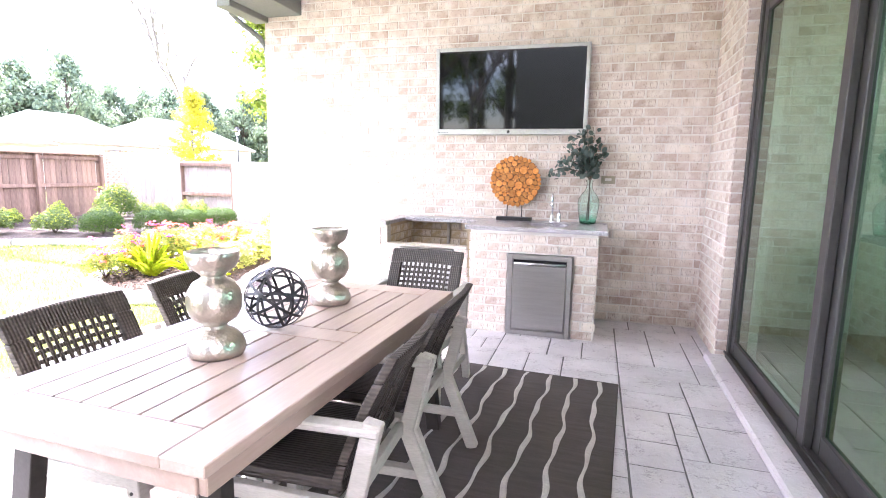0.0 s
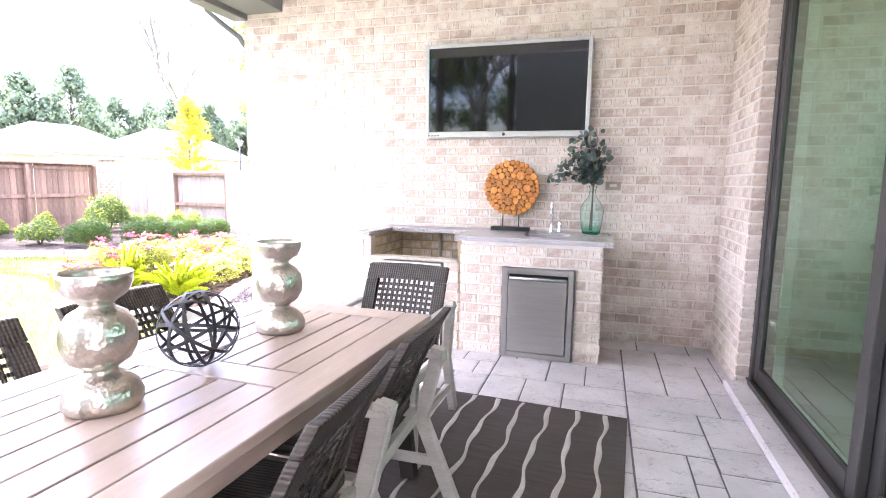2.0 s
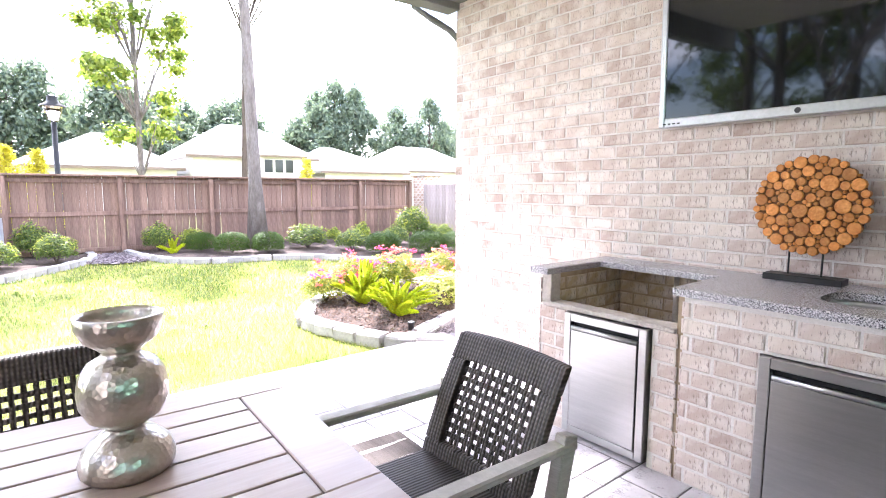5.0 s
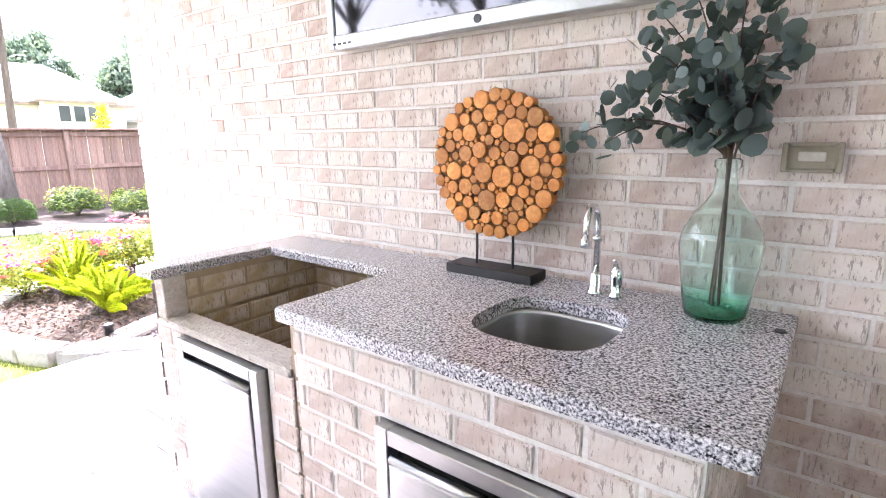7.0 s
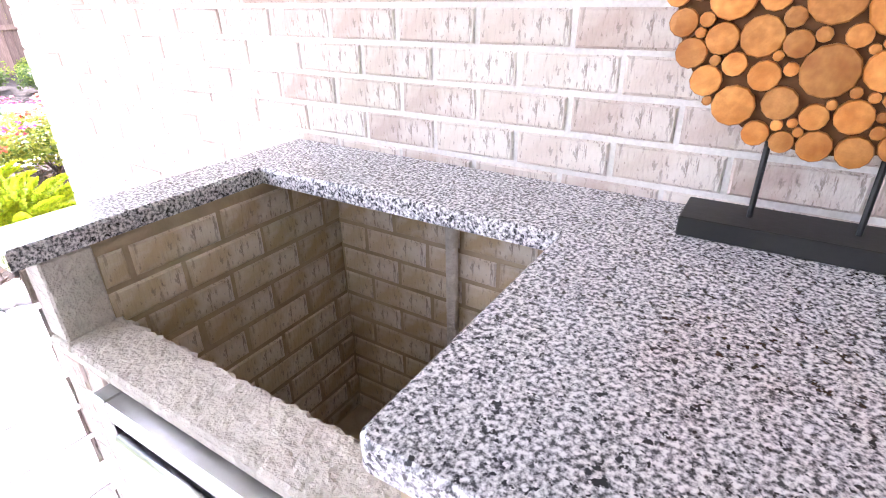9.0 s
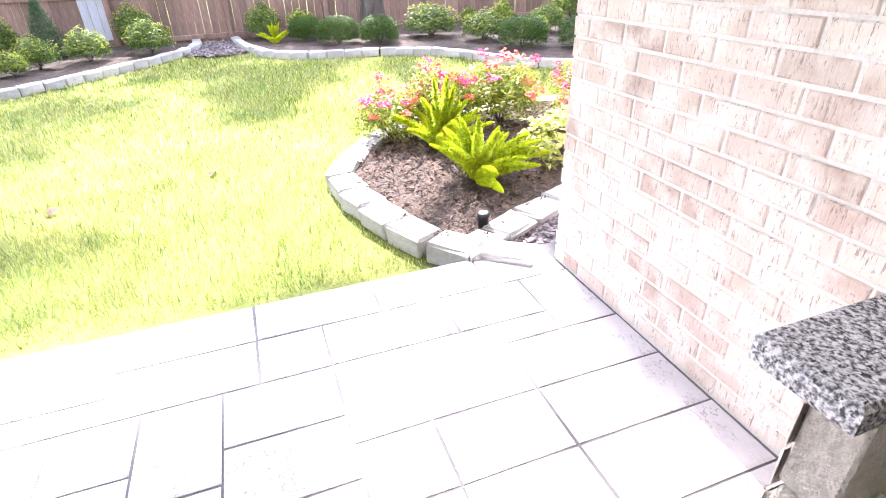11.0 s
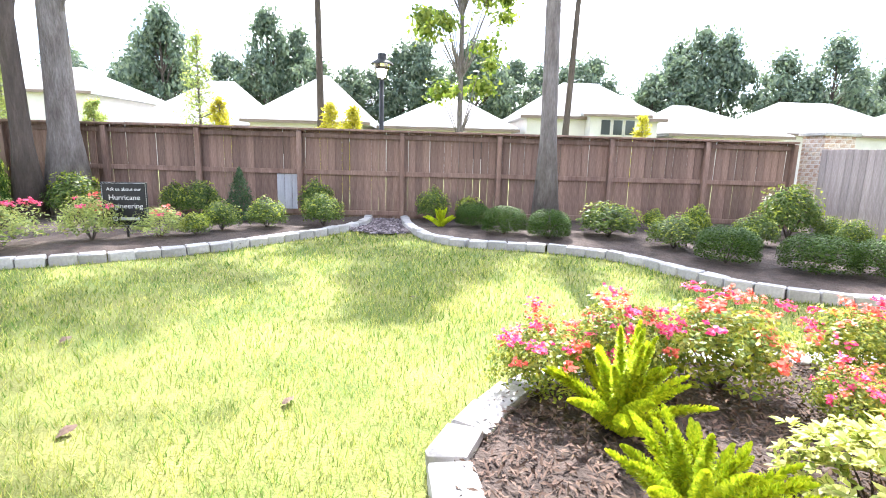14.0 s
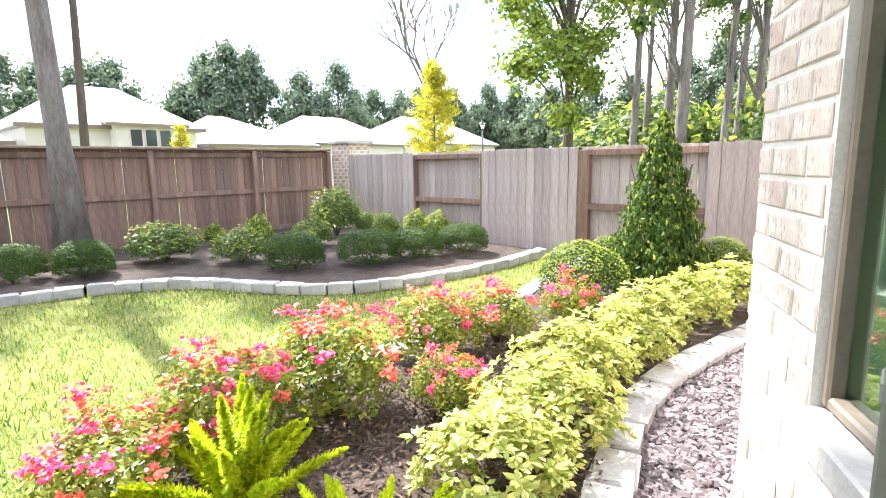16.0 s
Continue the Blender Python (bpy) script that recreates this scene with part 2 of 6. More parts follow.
def add_beam(bm, a, b, w, d, up=(0, 0, 1), bevel=0.003):
    """A bar of section w x d from a to b."""
    a, b = Vector(a), Vector(b)
    t = (b - a).normalized()
    s = t.cross(Vector(up)).normalized()
    u = s.cross(t)
    m = Matrix((s, u, t)).transposed().to_4x4()
    m.translation = a
    add_box(bm, -w / 2, w / 2, -d / 2, d / 2, 0, (b - a).length, bevel, m)
    return bm


def tube(points, radius, sides=10, cap=True, radii=None):
    bm = bmesh.new()
    add_tube(bm, points, radius, sides, cap, radii)
    return bm


def add_tube(bm, points, radius, sides=10, cap=True, radii=None):
    pts = [Vector(p) for p in points]
    rings, prev = [], None
    for i, p in enumerate(pts):
        t = (pts[min(i + 1, len(pts) - 1)] - pts[max(i - 1, 0)]).normalized()
        if prev is None:
            s = t.orthogonal().normalized()
        else:
            s = (prev - t * prev.dot(t)).normalized()
        prev = s
        u = t.cross(s)
        r = radii[i] if radii else radius
        rings.append([bm.verts.new(p + (s * math.cos(2 * math.pi * k / sides) + u * math.sin(2 * math.pi * k / sides)) * r) for k in range(sides)])
    for a, b in zip(rings, rings[1:]):
        for k in range(sides):
            bm.faces.new((a[k], a[(k + 1) % sides], b[(k + 1) % sides], b[k]))
    if cap:
        bm.faces.new(rings[0][::-1])
        bm.faces.new(rings[-1])


def lathe(profile, sides=32, bm=None, at=(0, 0, 0)):
    """Turns (radius, height) pairs about z."""
    bm = bm or bmesh.new()
    rings = []
    for r, z in profile:
        if r < 1e-5:
            rings.append([bm.verts.new((at[0], at[1], at[2] + z))])
        else:
            rings.append([bm.verts.new((at[0] + r * math.cos(2 * math.pi * k / sides), at[1] + r * math.sin(2 * math.pi * k / sides), at[2] + z)) for k in range(sides)])
    for a, b in zip(rings, rings[1:]):
        for k in range(sides):
            j = (k + 1) % sides
            if len(a) == 1 and len(b) > 1:
                bm.faces.new((a[0], b[j], b[k]))
            elif len(b) == 1 and len(a) > 1:
                bm.faces.new((a[k], a[j], b[0]))
            elif len(a) > 1:
                bm.faces.new((a[k], a[j], b[j], b[k]))
    return bm


# ---- brickwork: backing walls with openings, bricks laid on them at the end of the file ----
COURSE, BRICK = 0.0785, 0.204
BRICKWORK = []


def wall_box(name, x0, x1, y0, y1, z0, z1, material, label="", parent=None):
    return tagged(part(name, box(x0, x1, y0, y1, z0, z1), material, parent), label, "", "", "" if parent else "structure")


def lay(parent, origin, along, out, length, height, holes=(), material=None, near=None, phase=0.0, depth=0.0045):
    BRICKWORK.append((parent, Vector(origin), Vector(along), Vector(out), length, height, holes, material or M["brick"], near, phase, depth))


WALL_L, WALL_R, CEIL = -3.56, 0.88, 3.42
wall_north = wall_box("wall_north", WALL_L + 0.012, WALL_R, 0.006, 0.20, -0.1, 3.76, M["mortar"], "pale washed brick wall of the covered patio")
lay(wall_north, (WALL_L, 0.006, 0.0), (1, 0, 0), (0, -1, 0), WALL_R - WALL_L, CEIL, near=lambda u, z: 1.5 < u < 3.8 and 0.85 < z < 2.2)
lay(wall_north, (WALL_L + 0.012, 0.0, 0.0), (0, 1, 0), (-1, 0, 0), 0.2, CEIL, phase=0.1)

# angled bay wall beyond the patio corner, with a tall window
BAY_A, BAY_B = Vector((-3.575, 0.2, 0)), Vector((-3.93, 0.895, 0))
bay_dir = (BAY_B - BAY_A).normalized()
bay_out = Vector((-bay_dir.y, bay_dir.x, 0))
bay_len = (BAY_B - BAY_A).length
bay_m = Matrix((bay_dir, -bay_out, (0, 0, 1))).transposed().to_4x4()
bay_m.translation = BAY_A
WIN = (0.0, 0.36, 0.80, 2.30)
bm = bmesh.new()
for x0, x1, z0, z1 in ((WIN[1], bay_len, -0.1, 3.76), (0, WIN[1], -0.1, WIN[2] - 0.074), (0, WIN[1], WIN[3], 3.76)):
    add_box(bm, x0, x1, 0.012, 0.2, z0, z1, 0, bay_m)
wall_bay = tagged(part("wall_bay", bm, M["mortar"]), "sunlit pale brick angled wall beside the garden", "", "", "structure")
lay(wall_bay, BAY_A - bay_out * 0.012, bay_dir, bay_out, bay_len, CEIL, (WIN,), phase=0.07)
bm = box(WIN[0], WIN[1], -0.03, 0.2, WIN[2] - 0.07, WIN[2] - 0.003, 0.006, bay_m)
part("window_sill", bm, M["stone"], wall_bay, "pale cast stone sill")
window_1 = tagged(thing("window_1", bay_m, "", ""), "bronze-framed window in the angled brick wall", "window", "", "structure")
bm = bmesh.new()
for a in ((WIN[0] + 0.004, WIN[0] + 0.03, WIN[2], WIN[3]), (WIN[1] - 0.03, WIN[1] - 0.004, WIN[2], WIN[3]), (WIN[0] + 0.03, WIN[1] - 0.03, WIN[2] + 0.002, WIN[2] + 0.03), (WIN[0] + 0.03, WIN[1] - 0.03, WIN[3] - 0.03, WIN[3] - 0.002)):
    add_box(bm, a[0], a[1], 0.03, 0.10, a[2], a[3], 0.006)
part("window_frame", bm, grained("bronze_frame", (0.16, 0.13, 0.10), (0.20, 0.165, 0.13), 5, rough=0.45, relief=0.1), window_1)
p = part("pane", box(WIN[0] + 0.025, WIN[1] - 0.025, 0.06, 0.068, WIN[2] + 0.025, WIN[3] - 0.025), M["pane"], window_1)
wall_garden = wall_box("wall_garden", -3.93 + 0.012, -3.75, 0.9, 6.0, -0.1, 3.76, M["mortar"], "pale brick house wall along the side garden")
lay(wall_garden, (-3.93 + 0.012, 0.9, 0), (0, 1, 0), (-1, 0, 0), 5.0, CEIL)

# right-hand wall: brick pier, then the wide sliding door in its opening
DOOR_X, DOOR_Y0, DOOR_Y1, DOOR_H = 0.95, -0.86, -5.20, 2.62
wall_east = wall_box("wall_east", WALL_R, WALL_R + 0.28, DOOR_Y0, 0.2, -0.1, 3.76, M["mortar"], "brick pier wall beside the sliding door")
lay(wall_east, (WALL_R, 0.0, 0), (0, -1, 0), (-1, 0, 0), 0.86, CEIL)
lay(wall_east, (WALL_R - 0.012, DOOR_Y0, 0), (1, 0, 0), (0, -1, 0), 0.1, CEIL, phase=0.1)
wall_box("wall_east_upper", WALL_R, WALL_R + 0.28, DOOR_Y1, DOOR_Y0, DOOR_H, 3.76, M["mortar"], "brick wall over the sliding door")
wall_box("wall_east_rear", WALL_R, WALL_R + 0.28, -7.0, DOOR_Y1, -0.1, 3.76, M["mortar"], "brick wall past the sliding door")

# unseen wall, coloured dark so the television screen mirrors dark
wall_box("wall_south", -1.9, WALL_R, -7.2, -7.0, -0.1, 3.76, M["eave"], "unseen dark wall closing the patio, added for the screen reflection")
threshold = tagged(part("threshold", box(0.80, 1.16, DOOR_Y1, DOOR_Y0 + 0.0, 0.0, 0.05, 0.012), M["slate"]), "pale concrete threshold under the sliding door", "threshold", "", "structure")

door_1 = tagged(thing("door_1", pose(DOOR_X, 0, 0), "", ""), "dark bronze sliding glass door reflecting the garden", "door", "", "structure")
bm = bmesh.new()
add_box(bm, 0, 0.13, DOOR_Y0 - 0.06, DOOR_Y0 - 0.003, 0.05, DOOR_H - 0.002, 0.005)
add_box(bm, 0, 0.13, DOOR_Y1 + 0.003, DOOR_Y1 + 0.06, 0.05, DOOR_H - 0.002, 0.005)
add_box(bm, 0, 0.13, DOOR_Y1 + 0.06, DOOR_Y0 - 0.06, DOOR_H - 0.07, DOOR_H - 0.002, 0.005)
add_box(bm, -0.02, 0.13, DOOR_Y1 + 0.06, DOOR_Y0 - 0.06, 0.05, 0.085, 0.005)
part("door_frame", bm, M["trim"], door_1)
panel_w = (DOOR_Y0 - DOOR_Y1 - 0.12) / 3
for i in range(3):
    a = DOOR_Y0 - 0.06 - i * panel_w
    b = a - panel_w - 0.02
    dx = 0.015 if i % 2 == 0 else 0.06
    bm = bmesh.new()
    add_box(bm, dx, dx + 0.04, a - 0.085, a, 0.088, DOOR_H - 0.075, 0.004)
    add_box(bm, dx, dx + 0.04, b, b + 0.085, 0.088, DOOR_H - 0.075, 0.004)
    add_box(bm, dx, dx + 0.04, b + 0.085, a - 0.085, 0.088, 0.19, 0.004)
    add_box(bm, dx, dx + 0.04, b + 0.085, a - 0.085, DOOR_H - 0.16, DOOR_H - 0.075, 0.004)
    leaf = part("door_panel", bm, M["trim"], door_1)
    part("pane", box(dx + 0.016, dx + 0.024, b + 0.08, a - 0.08, 0.18, DOOR_H - 0.15), M["pane"], leaf)
bm = bmesh.new()
for k in (0.0, 0.045, 0.09):
    add_box(bm, k - 0.03, k - 0.018, DOOR_Y1 + 0.06, DOOR_Y0 - 0.06, 0.085, 0.1, 0.002)
part("track", bm, M["trim"], door_1)

# a plain room behind the glass
wall_box("roof_room", 0.88, 5.3, -7.2, -5.6, 3.76, 3.88, M["roof"], "roof over the rear of the house")
# wall stops short: an added, unseen gap above lets sky light in
wall_box("wall_room_east", 5.2, 5.3, -7.2, 0.2, 0, 2.15, M["plaster"], "warm painted room wall, left short to admit added sky light")
wall_box("wall_room_north", 1.16, 5.2, 0.1, 0.2, 0, 3.2, M["plaster"], "warm painted end wall of the room indoors")
wall_box("wall_room_south", 0.88, 5.2, -7.2, -7.1, 0, 3.2, M["plaster"], "warm painted rear wall of the room indoors")
wall_box("floor_room", 1.16, 5.2, -7.1, 0.1, -0.05, 0.05, M["carpet"], "brown floor of the room indoors")
wall_box("ceiling_room", 1.16, 5.2, -7.1, 0.1, 2.9, 2.96, M["plaster"], "painted ceiling of the room indoors")

# patio ceiling and eave
wall_box("ceiling", -3.50, WALL_R + 0.28, -5.6, 0.0, CEIL, CEIL + 0.06, M["ceil"], "painted ceiling of the covered patio")
ceil_over = wall_box("roof_slab", -3.98, 5.3, -5.6, 6.0, 3.76, 3.88, M["roof"], "roof over the patio and the house")
eave = tagged(thing("eave", pose(0, 0, 0), "", ""), "dark painted eave and gutter at the roof edge", "", "", "structure")
part("fascia", box(-3.66, -3.5, -5.6, 0.30, 3.14, 3.76, 0.006), M["eave"], eave)
part("soffit", box(-3.5, -3.10, -0.62, -0.003, 2.945, 3.415, 0.006), M["eave"], eave)
part("frieze", box(-3.66, -3.5, -0.62, -0.003, 2.89, 3.137, 0.006), M["eave"], eave)
bm = bmesh.new()
prof = [(-3.66, 3.64), (-3.78, 3.64), (-3.80, 3.56), (-3.77, 3.48), (-3.70, 3.45), (-3.66, 3.45)]
for ya, yb in ((-5.6, 0.30),):
    ra = [bm.verts.new((x, ya, z)) for x, z in prof]
    rb = [bm.verts.new((x, yb, z)) for x, z in prof]
    for k in range(len(prof)):
        bm.faces.new((ra[k], ra[(k + 1) % 6], rb[(k + 1) % 6], rb[k]))
    bm.faces.new(ra)
    bm.faces.new(rb[::-1])
part("gutter", bm, M["eave"], eave)
downspout = thing("downspout", pose(-3.588, 0.10, 0), "dark grey downspout strapped to the brick corner", "downspout")
pts = [(-0.11, -0.45, 3.46), (-0.11, -0.44, 2.90), (-0.06, -0.30, 2.82), (-0.01, -0.12, 2.74), (0, -0.03, 2.66), (0, 0, 2.56), (0, 0, 0.36)]
part("pipe", tube(pts, 0.028, 12), M["eave"], downspout, smooth=True)
bm = bmesh.new()
lathe([(0.028 + (0.005 if k % 2 else 0), 0.0 + 0.012 * k) for k in range(33)], 16, bm)
part("hose", bm, grained("grey_hose", (0.25, 0.26, 0.24), (0.32, 0.33, 0.31), 9, rough=0.7), downspout, "ribbed grey drain hose", smooth=True)
for z in (1.0, 2.2):
    part("strap", box(-0.031, 0.03, -0.032, 0.032, z, z + 0.03, 0.003), M["eave"], downspout)

# ---- ground ----
LAWN = -0.09
bm = bmesh.new()
def ground_h(x, y):
    near = max(0.0, 1 - max(abs(x + 8) - 6, abs(y + 1) - 8, 0) / 6)
    return LAWN + near * 0.018 * noise.noise((x * 0.8, y * 0.8, 0.3))
xs = [-2500, -900, -300, -120, -60, -30] + [-20 + 0.35 * i for i in range(70)] + [8, 20, 60, 200, 900, 2500]
ys = [-2500, -900, -300, -120, -60, -30] + [-16 + 0.35 * i for i in range(66)] + [12, 20, 45, 120, 400, 2500]
grid = [[bm.verts.new((x, y, ground_h(x, y))) for y in ys] for x in xs]
for i in range(len(xs) - 1):
    for j in range(len(ys) - 1):
        bm.faces.new((grid[i][j], grid[i + 1][j], grid[i + 1][j + 1], grid[i][j + 1]))
ground = tagged(part("ground", bm, M["grass"], None, "", True), "sunlit lawn with dappled tree shade", "lawn", "", "structure")
patio = wall_box("patio_floor", -3.70, 0.95, -7.0, 0.15, -0.25, -0.006, M["joint"], "stamped stone-pattern concrete patio floor")


# ---- covered patio: materials ----
def granite_mat():
    m, n, l, b = mat_base("speckled_granite", 0.22, 0, 0.5)
    tc = n.new("ShaderNodeTexCoord")
    cols = []
    for sc, seed in ((165, 0.0), (110, 3.1)):
        mp = n.new("ShaderNodeMapping")
        mp.inputs["Location"].default_value = (seed, seed, seed)
        l.new(tc.outputs["Object"], mp.inputs[0])
        no = n.new("ShaderNodeTexNoise")
        no.inputs["Scale"].default_value, no.inputs["Detail"].default_value, no.inputs["Roughness"].default_value = sc, 2.5, 0.6
        l.new(mp.outputs[0], no.inputs["Vector"])
        cols.append(no)
    base = ramp(n, l, cols[0].outputs["Fac"], ((0.365, (0.06, 0.06, 0.068)), (0.45, (0.25, 0.24, 0.258)), (0.52, (0.46, 0.44, 0.465)), (0.62, (0.72, 0.70, 0.71))))
    spots = ramp(n, l, cols[1].outputs["Fac"], ((0.355, (1, 1, 1)), (0.405, (0, 0, 0))))
    l.new(mix(n, l, base.outputs[0], (0.025, 0.025, 0.03), spots.outputs[0]), b.inputs["Base Color"])
    bump(n, l, b, cols[1].outputs["Fac"], 0.05, 0.001)
    return m


def weave_mat(name, c1, c2, scale=150):
    """Woven strands: crossing waves with uneven tone, crease shade put into the colour."""
    m, n, l, b = mat_base(name, 0.55, 0, 0.4)
    tc = n.new("ShaderNodeTexCoord")
    hs = []
    for axis in ('X', 'Z'):
        wv = n.new("ShaderNodeTexWave")
        wv.bands_direction = axis
        wv.inputs["Scale"].default_value, wv.inputs["Distortion"].default_value = scale / 6.28, 1.2
        l.new(tc.outputs["Object"], wv.inputs["Vector"])
        hs.append(wv)
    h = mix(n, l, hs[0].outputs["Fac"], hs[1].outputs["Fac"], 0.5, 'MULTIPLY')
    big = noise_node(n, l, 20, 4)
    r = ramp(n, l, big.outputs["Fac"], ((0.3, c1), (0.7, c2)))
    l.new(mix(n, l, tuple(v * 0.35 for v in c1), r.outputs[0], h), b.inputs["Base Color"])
    bump(n, l, b, h, 0.9, 0.004)
    return m


def hammered_mat():
    m, n, l, b = mat_base("hammered_silver", 0.30, 1.0)
    tc = n.new("ShaderNodeTexCoord")
    v = n.new("ShaderNodeTexVoronoi")
    v.inputs["Scale"].default_value = 90
    l.new(tc.outputs["Object"], v.inputs["Vector"])
    no = noise_node(n, l, 14, 4)
    r = ramp(n, l, no.outputs["Fac"], ((0.3, (0.42, 0.38, 0.33)), (0.7, (0.62, 0.58, 0.53))))
    l.new(r.outputs[0], b.inputs["Base Color"])
    bump(n, l, b, v.outputs["Distance"], 0.4, 0.004)
    return m


M["granite"] = granite_mat()
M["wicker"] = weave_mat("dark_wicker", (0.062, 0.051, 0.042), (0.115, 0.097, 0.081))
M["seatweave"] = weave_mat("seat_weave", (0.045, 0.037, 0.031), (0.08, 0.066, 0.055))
M["white_wood"] = grained("whitewashed_acacia", (0.44, 0.42, 0.38), (0.58, 0.56, 0.52), 4, (1, 1, 5), rough=0.6, relief=0.3, fine=45, dark=(0.32, 0.30, 0.27))
M["table_wood"] = grained("pale_eucalyptus", (0.40, 0.305, 0.25), (0.52, 0.42, 0.36), 2.2, (7, 0.7, 7), rough=0.33, relief=0.12, dist=0.002, fine=16, piece=0.09, spec=0.5, dark=(0.37, 0.28, 0.23))
M["groove"] = grained("groove", (0.05, 0.04, 0.035), (0.07, 0.055, 0.05), 8, rough=0.9)
M["bronze_leg"] = grained("dark_leg", (0.030, 0.026, 0.024), (0.045, 0.040, 0.036), 6, rough=0.5, relief=0.2)
M["hammered"] = hammered_mat()
M["bands"] = grained("blackened_bands", (0.045, 0.045, 0.05), (0.09, 0.09, 0.095), 12, rough=0.45, metal=0.6, relief=0.2)
M["log"] = grained("log_slice", (0.50, 0.165, 0.018), (0.78, 0.36, 0.09), 22, rough=0.5, relief=0.25, fine=90, piece=0.38, dark=(0.30, 0.10, 0.016))
M["bark_thin"] = grained("thin_bark", (0.10, 0.042, 0.014), (0.17, 0.075, 0.026), 14, rough=0.8, relief=0.4)
M["rug"] = grained("brown_rug", (0.060, 0.050, 0.044), (0.095, 0.080, 0.072), 5, (1, 8, 1), rough=0.95, relief=0.6, dist=0.003, fine=70, dark=(0.035, 0.029, 0.026))
M["rug_line"] = grained("cream_yarn", (0.42, 0.39, 0.35), (0.54, 0.51, 0.46), 12, rough=0.95, relief=0.6, fine=80)
M["silver"] = grained("silver_plastic", (0.44, 0.45, 0.45), (0.50, 0.51, 0.51), 5, rough=0.35, metal=0.5, relief=0.05)
M["screen"], _, _, _b = mat_base("dark_screen", 0.04, 0, 0.5)
_b.inputs["Base Color"].default_value = (0.004, 0.005, 0.006, 1)
M["parge"] = grained("grey_parging", (0.48, 0.43, 0.38), (0.62, 0.57, 0.51), 14, rough=0.95, relief=1.0, dist=0.012, fine=60)
M["block"] = grained("dusty_block", (0.36, 0.275, 0.18), (0.47, 0.37, 0.25), 5, rough=0.95, relief=0.7, dist=0.01, fine=30)
M["euca"] = leaf_mat("eucalyptus_leaf", (0.055, 0.085, 0.082), (0.16, 0.21, 0.205), 0.3, 0.45)
M["stem"] = grained("thin_stem", (0.075, 0.055, 0.04), (0.11, 0.085, 0.06), 20, rough=0.8)

# ---- rug ----
rug = thing("rug", pose(0.142, -1.618, 0, 0, 0, -3.4), "dark brown outdoor rug with wavy cream stripes", "rug")
part("rug_base", box(-2.43, 0.02, -3.6, 0.0, 0.002, 0.012, 0.004), M["rug"], rug)
for k in range(15):
    bm = bmesh.new()
    x0, prev, rk = -0.10 - 0.158 * k, None, random.Random(40 + k)
    ph = rk.uniform(0, 6)
    for i in range(97):
        yy = -0.02 - i * 0.037
        cx = x0 + 0.010 * math.sin(yy * 9 + ph) + 0.006 * math.sin(yy * 21 + ph * 2)
        w = 0.0115 + 0.004 * math.sin(yy * 15 + ph)
        cur = [bm.verts.new((cx + a * w, yy, z)) for a, z in ((-1, 0.0125), (-0.6, 0.0145), (0.6, 0.0145), (1, 0.0125))]
        if prev:
            for a in range(3):
                bm.faces.new((prev[a], prev[a + 1], cur[a + 1], cur[a]))
        prev = cur
    part("stripe", bm, M["rug_line"], rug, "cream stripe")

# ---- dining table ----
table = thing("dining_table", pose(-1.212, -3.337, 0, 0, 0, -2.1), "pale plank-top outdoor dining table with dark splayed legs", "table")
TW, TL, TZ = 0.433, 0.885, 0.742
part("under_board", box(-TW + 0.06, TW - 0.06, -TL + 0.06, TL - 0.06, TZ - 0.038, TZ - 0.033), M["groove"], table)
for x0, x1, y0, y1 in ((-TW, -TW + 0.125, -TL, TL), (TW - 0.125, TW, -TL, TL), (-TW + 0.125, TW - 0.125, -TL, -TL + 0.135), (-TW + 0.125, TW - 0.125, TL - 0.135, TL), (-TW + 0.125, TW - 0.125, -0.06, 0.06)):
    part("frame_board", box(x0 + 0.0008, x1 - 0.0008, y0 + 0.0008, y1 - 0.0008, TZ - 0.032, TZ, 0.003), M["table_wood"], table)
pw = (2 * TW - 0.25) / 6
for ya, yb in ((-TL + 0.135, -0.06), (0.06, TL - 0.135)):
    for k in range(6):
        x0 = -TW + 0.125 + k * pw
        part("plank", box(x0 + 0.0038, x0 + pw - 0.0038, ya + 0.0038, yb - 0.0038, TZ - 0.032, TZ - 0.0004, 0.002), M["table_wood"], table)
for s in (-1, 1):
    part("apron", box(s * (TW - 0.035) - 0.012, s * (TW - 0.035) + 0.012, -TL + 0.03, TL - 0.03, TZ - 0.095, TZ - 0.033, 0.003), M["table_wood"], table)
    part("apron", box(-TW + 0.048, TW - 0.048, s * (TL - 0.035) - 0.012, s * (TL - 0.035) + 0.012, TZ - 0.095, TZ - 0.033, 0.003), M["table_wood"], table)
    for q in (-1, 1):
        bm = bmesh.new()
        add_beam(bm, (s * (TW - 0.06), q * (TL - 0.10), 0.012), (s * (TW - 0.12), q * (TL - 0.16), TZ - 0.034), 0.07, 0.05, (0, 1, 0))
        part("leg", bm, M["bronze_leg"], table, "dark metal leg")

